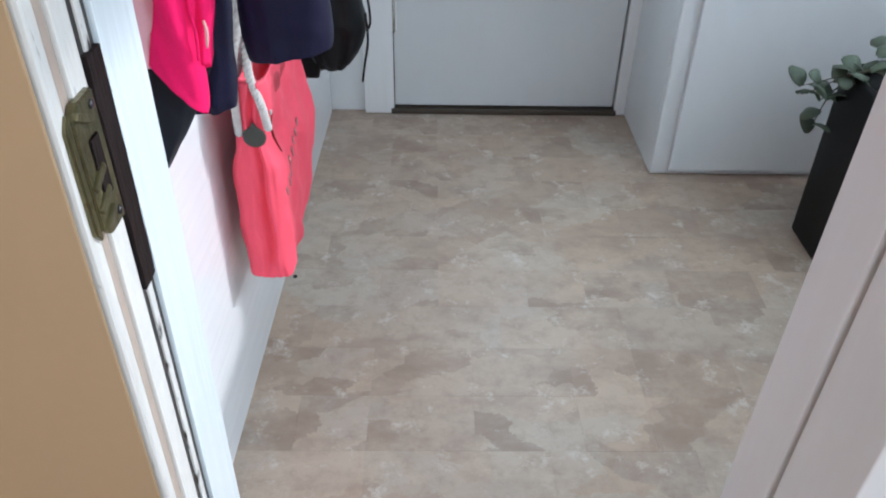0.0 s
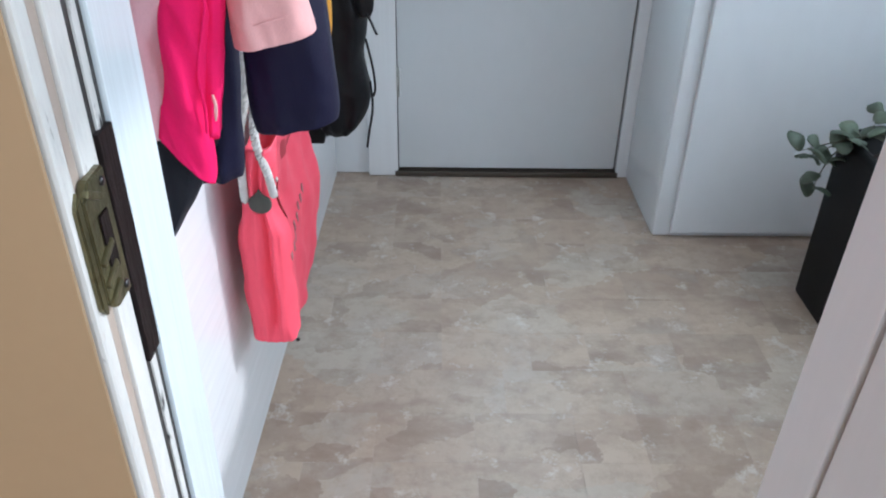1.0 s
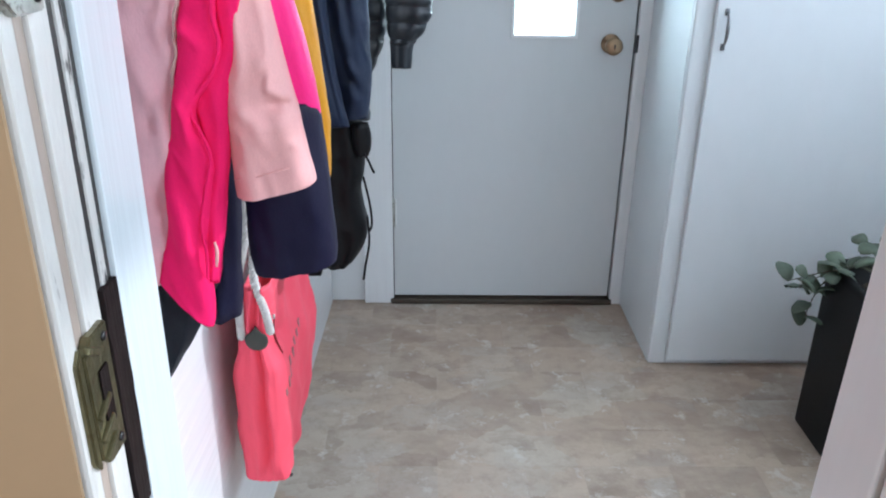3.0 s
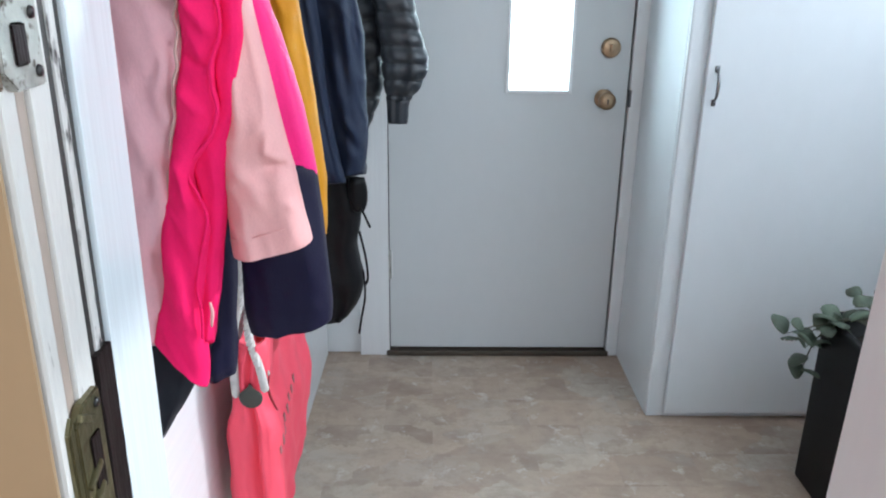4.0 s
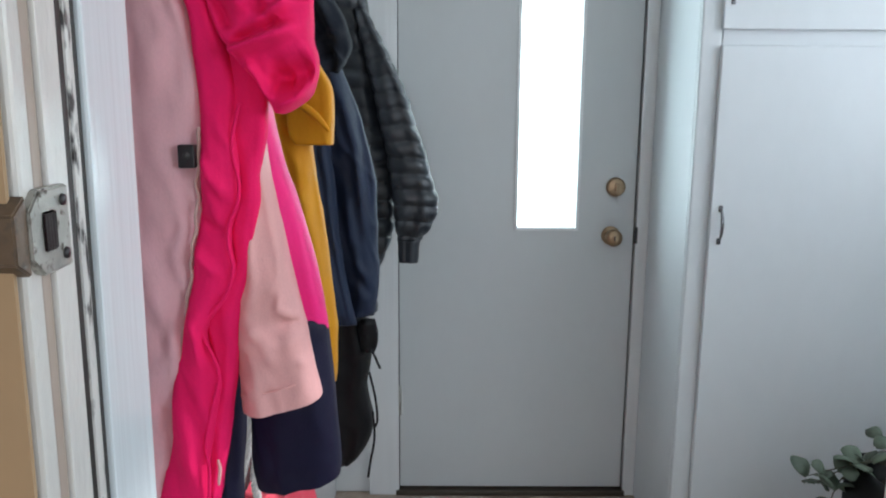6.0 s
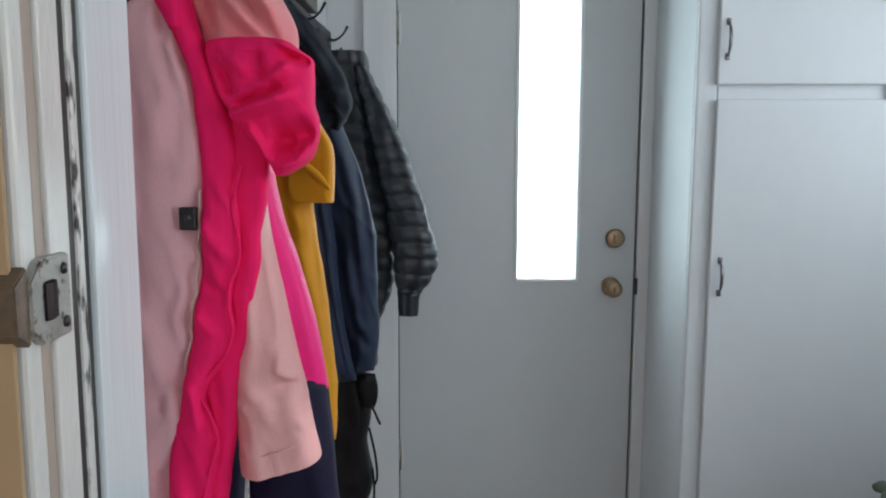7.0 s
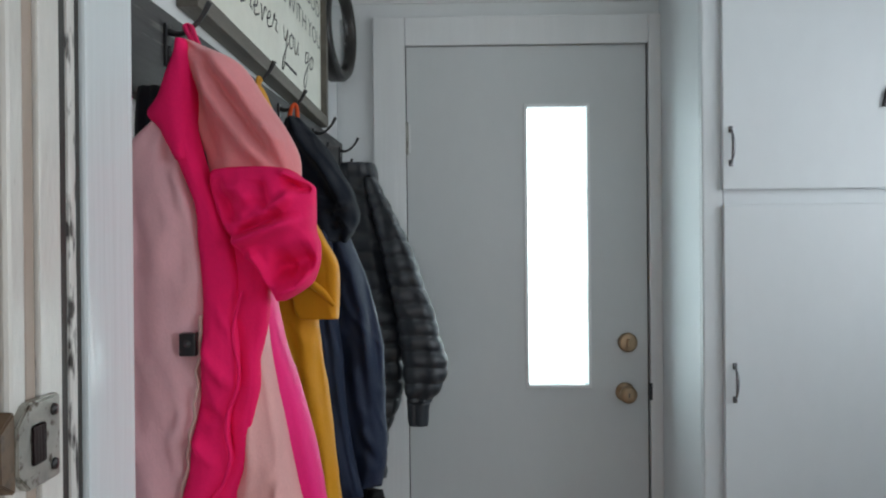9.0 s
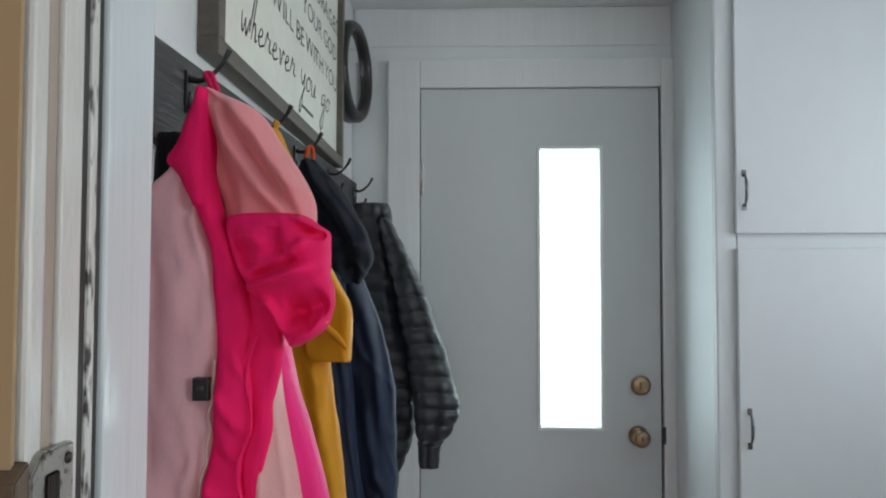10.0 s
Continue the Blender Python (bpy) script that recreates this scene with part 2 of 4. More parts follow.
def spline(pts, t):
    """Catmull-Rom through rows of numbers; t from 0 to 1."""
    k = len(pts) - 1
    f = min(max(t, 0.0), 1.0) * k
    i = min(int(f), k - 1)
    u = f - i
    p = [np.array(pts[min(max(j, 0), k)], float) for j in (i - 1, i, i + 1, i + 2)]
    return 0.5 * (2 * p[1] + (p[2] - p[0]) * u + (2 * p[0] - 5 * p[1] + 4 * p[2] - p[3]) * u * u + (3 * p[1] - p[0] - 3 * p[2] + p[3]) * u ** 3)


def loft(rings, closed_ends=True):
    """Skin a list of closed rings of points."""
    bm = bmesh.new()
    vs = [[bm.verts.new(p) for p in r] for r in rings]
    k = len(vs[0])
    for a, b in zip(vs, vs[1:]):
        for i in range(k):
            bm.faces.new((a[i], a[(i + 1) % k], b[(i + 1) % k], b[i]))
    if closed_ends:
        bm.faces.new(vs[0][::-1])
        bm.faces.new(vs[-1])
    bmesh.ops.recalc_face_normals(bm, faces=bm.faces)
    return bm


def tube(pts, radius, sides=10, steps=24):
    """A round rod along a smooth path; radius: one number, or a list along it."""
    rings = []
    for s in range(steps + 1):
        t = s / steps
        p = Vector(spline(pts, t))
        d = (Vector(spline(pts, min(t + 0.01, 1))) - Vector(spline(pts, max(t - 0.01, 0)))).normalized()
        a = d.cross(Vector((0.3, 0.9, 0.2))).normalized()
        b = d.cross(a)
        r = radius if isinstance(radius, (int, float)) else float(spline([(q,) for q in radius], t)[0])
        rings.append([p + r * (math.cos(2 * math.pi * i / sides) * a + math.sin(2 * math.pi * i / sides) * b) for i in range(sides)])
    return loft(rings)


def turned(profile, sides=24, m=None):
    """A turned body from rows of (radius, height)."""
    bm = loft([[Vector((r * math.cos(2 * math.pi * i / sides), r * math.sin(2 * math.pi * i / sides), h)) for i in range(sides)] for r, h in profile])
    if m:
        bmesh.ops.transform(bm, matrix=m, verts=bm.verts)
    return bm


# ---- structure ----
CEIL = 2.33
LEAN_X = 0.005


def structure(name, bm, mat, label, category):
    return tagged(obj(name, bm, mat), label, category, kind="structure")


floor = structure("floor", box((-1.9, -5.4, -0.12), (2.4, 0.2, -0.002)), VINYL, "mottled beige and grey stone-look vinyl tile floor", "floor")
structure("ceiling", box((-1.9, -5.4, CEIL), (2.4, 0.2, CEIL + 0.1)), CEILING, "plain white painted ceiling", "ceiling")
structure("wall_left", prism([(-0.227, 0.0), (-0.268, -1.91), (-0.40, -1.91), (-0.36, 0.0)], -0.002, CEIL), GLOSS_WALL, "glossy brushed white painted wall behind the coats", "wall")
back = box((-0.36, 0.012, 0), (-0.014, 0.14, CEIL))
box((0.789, 0.012, 0), (1.9, 0.14, CEIL), bm=back)
box((-0.014, 0.012, 2.068), (0.789, 0.14, CEIL), bm=back)
structure("wall_back", back, WHITE_WALL, "white painted wall round the back door", "wall")
side = box((1.75, -0.78, 0), (1.83, 0.012, CEIL))
box((1.75, -2.0, 0), (1.83, -1.84, CEIL), bm=side)
box((1.75, -1.84, 0), (1.83, -0.78, 1.21), bm=side)
box((1.75, -1.84, 2.14), (1.83, -0.78, CEIL), bm=side)
structure("wall_right", side, WHITE_WALL, "white painted side wall with a window opening", "wall")
structure("cornice", box((-0.22, 0.006, 2.20), (0.818, 0.0115, 2.325), 0.002), TRIM, "white painted board under the ceiling above the door", "trim")

# walls of the room that the camera stands in; unseen openings added for the fill lamps
front = prism([(-0.1675, -2.019), (-1.9, -2.019), (-1.9, -1.915), (-0.2275, -1.915), (-0.2275, -2.0145), (-0.1675, -2.0145)], 0, CEIL, 0, LEAN_X)
front2 = box((0.66, -2.03, 0), (2.4, -1.86, CEIL))
structure("wall_doorway_tan", front, TAN, "tan painted wall beside the doorway", "wall")
structure("wall_doorway_pale", front2, WHITE_WALL, "pale painted wall beside the doorway", "wall")
structure("wall_doorway_head", box((-0.20, -2.012, 2.10), (0.66, -1.87, CEIL)), WHITE_WALL, "white painted wall above the doorway", "wall")
structure("wall_room_left", box((-2.0, -5.4, 0), (-1.9, -1.9, CEIL)), TAN, "tan painted room wall", "wall")
kitchen = box((2.4, -5.4, 0), (2.5, -4.32, CEIL))
box((2.4, -2.88, 0), (2.5, -1.9, CEIL), bm=kitchen)
box((2.4, -4.32, 0), (2.5, -2.88, 0.88), bm=kitchen)
box((2.4, -4.32, 2.12), (2.5, -2.88, CEIL), bm=kitchen)
structure("wall_room_right", kitchen, TAN, "tan painted room wall with an opening added for a fill lamp", "wall")
rear = box((-1.9, -5.4, 0), (-0.8, -5.3, CEIL))
box((1.2, -5.4, 0), (2.4, -5.3, CEIL), bm=rear)
box((-0.8, -5.4, 0), (1.2, -5.3, 0.9), bm=rear)
box((-0.8, -5.4, 2.2), (1.2, -5.3, CEIL), bm=rear)
structure("wall_rear", rear, TAN, "tan painted wall with an opening added for a fill lamp", "wall")


# doorway lining: flat faces, a beige seal in a groove, a dark seal and a chipped edge
def upright(name, parent, mat, x0, x1, y0, y1, z0=0.0, z1=2.1, bevel=0.002, label="", lean=LEAN_X):
    return part(name, prism([(x0, y0), (x1, y0), (x1, y1), (x0, y1)], z0, z1, bevel, lean), mat, parent, label)


jl = thing("door_jamb", "white painted doorway jamb with worn chipped edges", "door jamb", kind="structure")
F = -0.163
upright("edge_board", jl, WORN_LIGHT, F - 0.06, F, -2.009, -1.987, bevel=0.004)
upright("groove_seal", jl, BEIGE, F - 0.06, F - 0.003, -1.987, -1.967, bevel=0.005, label="beige rounded seal strip")
upright("lining_board", jl, WORN_LIGHT, F - 0.06, F, -1.967, -1.935)
upright("dark_gap", jl, SEAL, F - 0.06, F - 0.003, -1.935, -1.920, label="dark rubber door seal")
upright("chipped_bead", jl, WORN_TRIM, F - 0.06, F - 0.001, -1.920, -1.906, bevel=0.004, label="chipped white paint over dark wood")
# shade between bead and stop board, put in as a dark strip
upright("shadow_gap", jl, SEAL, F - 0.06, F - 0.003, -1.906, -1.896)
part("stop_board", prism([(F - 0.06, -1.896), (F + 0.0022, -1.896), (F - 0.0005, -1.793), (F - 0.06, -1.793)], 0.0, 2.1, 0.003, LEAN_X), STOP_PAINT, jl)
strip = prism([(F - 0.05, -1.932), (F + 0.003, -1.932), (F + 0.003, -1.901), (F - 0.05, -1.901)], 0.76, 1.01, 0, LEAN_X)
bmesh.ops.subdivide_edges(strip, edges=[e for e in strip.edges if abs(e.verts[0].co.z - e.verts[1].co.z) > 0.1], cuts=40, use_grid_fill=True)
for v in strip.verts:
    v.co.y += 0.0030 * noise.noise(Vector((v.co.y * 300, 0, v.co.z * 38)))
    v.co.x += 0.0006 * noise.noise(Vector((v.co.y * 90, 5, v.co.z * 40)))
part("bare_strip", strip, WORN_WOOD, jl, "bare dark worn wood strip")

jr = thing("door_jamb", "white painted doorway jamb with a dark seal groove", "door jamb", kind="structure")
G = 0.60
upright("stop_board", jr, TRIM_SOFT, G - 0.002, G + 0.06, -1.902, -1.800, bevel=0.004, lean=0.016)
upright("shadow_gap", jr, BEIGE, G + 0.010, G + 0.06, -1.912, -1.902, lean=0.016)
upright("lining_board", jr, TRIM_SOFT, G, G + 0.06, -2.036, -1.912, bevel=0.003, lean=0.016)

# ---- back door ----
structure("door_trim", box((-0.108, -0.014, 0), (-0.003, 0.012, 2.152), 0.004), TRIM, "white painted door casing", "trim")
structure("door_trim", box((0.781, -0.014, 0), (0.822, 0.012, 2.152), 0.004), TRIM, "white painted door casing", "trim")
structure("door_trim", box((-0.003, -0.0135, 2.0585), (0.781, 0.012, 2.152), 0.004), TRIM, "white painted door head casing", "trim")
structure("threshold", box((-0.014, -0.02, 0), (0.789, 0.13, 0.02), 0.004), THRESHOLD, "worn dark brown wooden threshold", "threshold")
stops = box((-0.0135, 0.0445, 0.02), (0.010, 0.06, 2.067))
box((0.765, 0.0445, 0.02), (0.7885, 0.06, 2.067), bm=stops)
box((0.010, 0.0445, 2.045), (0.765, 0.06, 2.067), bm=stops)
box((0.010, 0.0445, 0.02), (0.765, 0.06, 0.04), bm=stops)
structure("door_stop", stops, SEAL, "dark weatherstripped door stop", "trim")
door = thing("door_back", "closed grey-white flush back door with a narrow glazed pane", "door", kind="structure")
DX0, DX1, GX0, GX1, GZ0, GZ1 = 0.0, 0.775, 0.390, 0.582, 0.955, 1.857
leaf = bmesh.new()
for lo, hi in (((DX0, 0, 0.028), (GX0, 0.044, 2.056)), ((GX1, 0, 0.028), (DX1, 0.044, 2.056)),
               ((GX0, 0, 0.028), (GX1, 0.044, GZ0)), ((GX0, 0, GZ1), (GX1, 0.044, 2.056))):
    box(lo, hi, bm=leaf)
bmesh.ops.remove_doubles(leaf, verts=leaf.verts, dist=0.0004)
part("leaf", leaf, DOOR_PAINT, door)
bead = bmesh.new()
w = 0.011
for lo, hi in (((GX0 - w, -0.006, GZ0 - w), (GX0, 0.012, GZ1 + w)), ((GX1, -0.006, GZ0 - w), (GX1 + w, 0.012, GZ1 + w)),
               ((GX0, -0.006, GZ0 - w), (GX1, 0.012, GZ0)), ((GX0, -0.006, GZ1), (GX1, 0.012, GZ1 + w))):
    box(lo, hi, 0.002, bm=bead)
part("glazing_bead", bead, TRIM, door, "white glazing bead")
pane = part("pane", box((GX0, 0.02, GZ0), (GX1, 0.026, GZ1)), GLASS, door, "clear glass pane full of daylight")
pane.visible_shadow = False
KN = pose(0, 0, 0, 90, 0, 0)
knob = part("knob", turned([(0.001, 0), (0.031, 0), (0.031, 0.004), (0.026, 0.008), (0.012, 0.010), (0.011, 0.03), (0.020, 0.036), (0.027, 0.046),
                            (0.028, 0.056), (0.023, 0.064), (0.010, 0.066), (0.001, 0.066)], m=pose(0.700, 0, 0.930) @ KN), BRASS, door, "aged brass door knob", True)
part("key_slot", box((0.698, -0.068, 0.922), (0.702, -0.065, 0.938)), SEAL, knob)
bolt = part("deadbolt", turned([(0.001, 0), (0.031, 0), (0.032, 0.008), (0.028, 0.016), (0.024, 0.018), (0.001, 0.018)], m=pose(0.709, 0, 1.091) @ KN), BRASS, door, "aged brass deadbolt rose", True)
part("thumb_turn", box((0.703, -0.030, 1.078), (0.715, -0.017, 1.104), 0.003), BRASS, bolt)
for z in (0.35, 1.76):
    h = part("hinge", box((-0.010, -0.006, z - 0.048), (0.012, 0.002, z + 0.048), 0.001), TRIM, door, "painted butt hinge")
    part("hinge_pin", turned([(0.001, -0.052), (0.006, -0.052), (0.006, 0.052), (0.001, 0.052)], 10, pose(0, -0.008, z)), STEEL, h, smooth=True)
part("strike", box((0.776, -0.017, 0.905), (0.786, -0.012, 0.96), 0.001), DARK_METAL, door, "dark strike edge")

# ---- closet ----
CF = -0.418
closet = thing("closet", "white painted built-in closet with overlay doors", "closet", kind="structure")
part("side_panel", box((0.822, CF + 0.02, 0), (0.842, 0.011, CEIL), 0.002), CLOSET_PAINT, closet)
part("stile", box((0.822, CF, 0), (0.880, CF + 0.02, CEIL), 0.008, seg=3), CLOSET_PAINT, closet)
part("mid_rail", box((0.880, CF, 1.49), (1.75, CF + 0.02, 1.58), 0.002), CLOSET_PAINT, closet)
part("plinth", box((0.880, CF + 0.004, 0), (1.75, CF + 0.02, 0.03)), CLOSET_PAINT, closet)
part("stile", box((1.46, CF + 0.0005, 0.03), (1.55, CF + 0.0195, 1.49), 0.002), CLOSET_PAINT, closet)
part("stile", box((1.46, CF + 0.0005, 1.58), (1.55, CF + 0.0195, CEIL), 0.002), CLOSET_PAINT, closet)
pull_pts = [(0, 0, 0.045), (0, -0.012, 0.038), (0, -0.022, 0.015), (0, -0.022, -0.015), (0, -0.012, -0.038), (0, 0, -0.045)]


def closet_door(x0, x1, z0, z1, hx, hz):
    d = part("closet_door", box((x0, CF - 0.020, z0), (x1, CF - 0.001, z1), 0.004), CLOSET_PAINT, closet)
    rod = tube([(hx + a, CF - 0.019 + b, hz + c) for a, b, c in pull_pts], [0.003, 0.003, 0.0045, 0.0045, 0.003, 0.003], 8)
    for s in (-1, 1):
        box((hx - 0.006, CF - 0.024, hz + s * 0.045 - 0.009), (hx + 0.006, CF - 0.019, hz + s * 0.045 + 0.009), 0.002, bm=rod)
    part("handle", rod, NICKEL, d, "dull nickel bow handle", True)


closet_door(0.874, 1.502, 0.022, 1.516, 0.900, 1.037)
closet_door(0.872, 1.502, 1.556, 2.30, 0.893, 1.672)
closet_door(1.508, 1.748, 0.022, 1.516, 1.722, 1.037)
closet_door(1.508, 1.748, 1.556, 2.30, 1.722, 1.672)

# ---- latches on the jamb ----


def catch(name, label, mat, z0, z1, y0, y1, mouth, wrap, deep, case_mat):
    t = thing(name, label, "door catch", at=(F, (y0 + y1) / 2, z0))
    m = Matrix.Translation((-F, -(y0 + y1) / 2, -z0))
    x = F + LEAN_X * ((z0 + z1) / 2 - 1)
    c = 0.014
    hexa = [(y0 - 0.002, z0 + c), (y0 + c, z0), (y1, z0), (y1, z1), (y0 + c, z1), (y0 - 0.002, z1 - c)]

    def slab(xa, xb, pts):
        bm = bmesh.new()
        a = [bm.verts.new((xa, p, q)) for p, q in pts]
        b = [bm.verts.new((xb, p, q)) for p, q in pts]
        k = len(pts)
        for i in range(k):
            bm.faces.new((a[i], a[(i + 1) % k], b[(i + 1) % k], b[i]))
        bm.faces.new(a[::-1])
        bm.faces.new(b)
        bmesh.ops.recalc_face_normals(bm, faces=bm.faces)
        bmesh.ops.bevel(bm, geom=bm.edges[:], offset=0.0015, segments=2, affect="EDGES")
        bmesh.ops.transform(bm, matrix=m, verts=bm.verts)
        return bm

    part("plate", slab(x - 0.002, x + 0.007, hexa), mat, t)
    part("case", slab(x - wrap, x + 0.005, [(y0 - deep, z0 + c), (y0 - 0.001, z0 + 0.002), (y0 - 0.001, z1 - 0.002), (y0 - deep, z1 - c)]), case_mat, t)
    zc, yc = (z0 + z1) / 2, y0 + 0.025
    # no hollow here: a dark slab on the plate gives the mouth's shade
    part("bolt_mouth", slab(x + 0.004, x + 0.0085, [(yc - 0.010, zc - mouth), (yc + 0.010, zc - mouth), (yc + 0.010, zc + mouth), (yc - 0.010, zc + mouth)]), WORN_WOOD, t, "bolt mouth with its shaded hollow drawn as a dark raised slab")
    for q in (z0 + 0.011, z1 - 0.011):
        bm = turned([(0.0005, 0), (0.005, 0), (0.004, 0.0025), (0.0005, 0.003)], 12, m @ pose(x + 0.0065, y1 - 0.010, q, 0, 90, 0))
        part("screw", bm, DARK_METAL, t, smooth=True)
    return t


OLD_CASE = material("painted_over_case", (0.15, 0.105, 0.07), 0.45, vary=0.25, scale=30, grain=90, bump=0.4, dark=(0.10, 0.08, 0.06), dark_amount=0.03)
catch("latch_catch", "worn steel rim latch catch screwed to the jamb", STEEL, 1.251, 1.314, -2.010, -1.953, 0.015, 0.020, 0.020, OLD_CASE)
old = catch("latch_catch", "tarnished green-brown old latch catch on the jamb", OLD_BRASS, 0.862, 0.990, -1.991, -1.944, 0.030, 0.004, 0.011, OLD_BRASS)

for k, dz in enumerate((0.020, 0.040, 0.062, 0.112)):
    x = F + LEAN_X * (0.856 + dz - 1)
    bm = box((-0.002, -0.021, -0.0035), (0.004, 0.008, 0.0035), 0.0018)
    bmesh.ops.transform(bm, matrix=Matrix.Translation((x + 0.007 - F, -0.004, dz)) @ pose(0, 0, 0, 24 if k < 3 else -30, 0, 0), verts=bm.verts)
    part("rib", bm, OLD_BRASS, old, smooth=False)

# ---- things on the left wall ----
WALL = pose(-0.227, 0, 0, 0, 0, -1.23)
RAIL_WOOD = material("weathered_black_wood", (0.045, 0.045, 0.047), 0.55, vary=0.3, scale=9, grain=60, bump=0.5, stretch=(3, 0.25, 3), dark=(0.16, 0.155, 0.15), dark_amount=0.04)
FRAME_WOOD = material("grey_brown_frame_wood", (0.13, 0.115, 0.095), 0.5, vary=0.25, scale=8, grain=70, bump=0.4, stretch=(3, 0.3, 3))
SIGN_FACE = material("cream_sign_board", (0.80, 0.80, 0.72), 0.55, vary=0.06, scale=5, grain=40, bump=0.15)
INK = material("dark_grey_ink", (0.045, 0.045, 0.045), 0.6, vary=0.1, bump=0.0)
BLACK_FRAME = material("black_mirror_frame", (0.018, 0.017, 0.016), 0.35, vary=0.2, scale=14, bump=0.3)
MIRROR = material("mirror_glass", (0.72, 0.74, 0.74), 0.06, 1.0, vary=0.02, bump=0.0)

rail = thing("coat_rail", "weathered black wooden coat rail on the wall", "coat rail")
rail.matrix_basis = WALL
part("board", box((0.0005, -1.80, 1.612), (0.021, -0.03, 1.743), 0.003), RAIL_WOOD, rail)


def coat_hook(y):
    h = thing("coat_hook", "dark iron double coat hook on the rail", "coat hook", "hooks on the coat rail")
    h.matrix_basis = WALL @ pose(0.021, y, 1.690)
    part("plate", box((0, -0.010, -0.024), (0.004, 0.010, 0.034), 0.0015), DARK_METAL, h)
    part("long_prong", tube([(0.002, 0, 0.024), (0.018, 0, 0.021), (0.034, 0, 0.028), (0.049, 0, 0.043), (0.060, 0, 0.063)], [0.0055, 0.0040, 0.0034, 0.0034, 0.0046], 8, 18), DARK_METAL, h, smooth=True)
    part("short_prong", tube([(0.002, 0, 0.004), (0.006, 0, -0.016), (0.018, 0, -0.028), (0.033, 0, -0.020), (0.040, 0, -0.002)], [0.0045, 0.004, 0.0036, 0.0045], 8, 14), DARK_METAL, h, smooth=True)
    return h


hook = coat_hook(-1.49)
for y in (-1.14, -0.87, -0.50, -0.09):
    copy_thing(hook, WALL @ pose(0.021, y, 1.690))

sign = thing("wall_sign", "slightly crooked cream wall sign with dark lettering in a wooden frame", "sign")
SY0, SY1, SZ0, SZ1 = -1.40, -0.345, 1.754, 2.30
sign.matrix_basis = WALL @ pose(0, -0.8725, 1.7620, -1.5, 0, 0) @ Matrix.Translation((0, 0.8725, -SZ0))
part("panel", box((0.004, SY0 + 0.02, SZ0 + 0.02), (0.018, SY1 - 0.02, SZ1 - 0.02)), SIGN_FACE, sign)
for lo, hi in (((0.001, SY0, SZ0), (0.034, SY1, SZ0 + 0.028)), ((0.001, SY0, SZ1 - 0.028), (0.034, SY1, SZ1)),
               ((0.001, SY0, SZ0 + 0.028), (0.034, SY0 + 0.03, SZ1 - 0.028)), ((0.001, SY1 - 0.028, SZ0 + 0.028), (0.034, SY1, SZ1 - 0.028))):
    part("frame_bar", box(lo, hi, 0.002), FRAME_WOOD, sign)


def glyph(text):
    c = bpy.data.curves.new("lettering", "FONT")
    c.body, c.offset = text, -0.010
    tmp = new("tmp", c)
    bpy.context.view_layer.update()
    me, w = bpy.data.meshes.new_from_object(tmp), tmp.dimensions.x
    bpy.data.objects.remove(tmp)
    return me, w


def lettering(text, y, z, width, tall):
    """One letter after another along the wall, each a piece of its own."""
    full = glyph(text)[1]
    for i, ch in enumerate(text):
        if ch == " ":
            continue
        me = glyph(ch)[0]
        before = glyph(text[:i + 1])[1] - glyph(ch)[1]
        me.materials.append(INK)
        ob = new("letter", me)
        ob.parent = sign
        ob.matrix_basis = Matrix.Translation((0.0188, y + before * width / full, z)) @ Matrix(((0, 0, 1, 0), (1, 0, 0, 0), (0, 1, 0, 0), (0, 0, 0, 1))) @ Matrix.Diagonal((width / full, tall, 1, 1))


STROKES = {"w": ((0, 1), (0.15, 0.1), (0.3, 0), (0.5, 0.8), (0.6, 0.1), (0.75, 0), (1, 1)),
           "h": ((0, 0.2), (0.3, 2.4), (0.5, 3.6), (0.6, 2.8), (0.3, 0), (0.38, 0.6), (0.6, 1), (0.75, 0.6), (0.8, 0), (1, 0.2)),
           "e": ((0, 0.4), (0.5, 0.6), (0.6, 0.95), (0.35, 1), (0.15, 0.5), (0.35, 0), (1, 0.3)),
           "r": ((0, 0.3), (0.25, 1.15), (0.4, 0.85), (0.7, 0.9), (0.65, 0.3), (1, 0.2)),
           "v": ((0, 0.9), (0.2, 0.8), (0.4, 0), (0.7, 1), (1, 0.9)),
           "y": ((0, 1), (0.2, 0.3), (0.5, 0.2), (0.8, 1), (0.7, 0), (0.5, -1.5), (0.2, -1.8), (0.3, -1), (1, 0.2)),
           "o": ((0.5, 1), (0.1, 0.6), (0.3, 0), (0.8, 0.3), (0.7, 0.9), (0.4, 1), (1, 0.9)),
           "u": ((0, 1), (0.15, 0.1), (0.5, 0.1), (0.75, 1), (0.75, 0.2), (1, 0.2)),
           "g": ((0.7, 1), (0.2, 0.8), (0.2, 0.1), (0.7, 0.4), (0.8, 1), (0.7, -1), (0.4, -1.7), (0.1, -1.3), (0.5, -0.4), (1, 0.3))}


def script(word, y0, y1, z0, z1, tall):
    """Handwritten word along the wall: one brushed stroke a letter."""
    w = (y1 - y0) / len(word)
    for i, ch in enumerate(word):
        base = z0 + (z1 - z0) * i / len(word)
        bm = tube([(0.0188, y0 + w * (i + 0.92 * u) + 0.25 * tall * v, base + tall * v) for u, v in STROKES[ch]], [0.0016, 0.0026, 0.0014, 0.0026, 0.0016], 8, 44)
        for q in bm.verts:
            q.co.x = 0.0188 + 0.15 * (q.co.x - 0.0188)
        part("letter", bm, INK, sign, smooth=True)


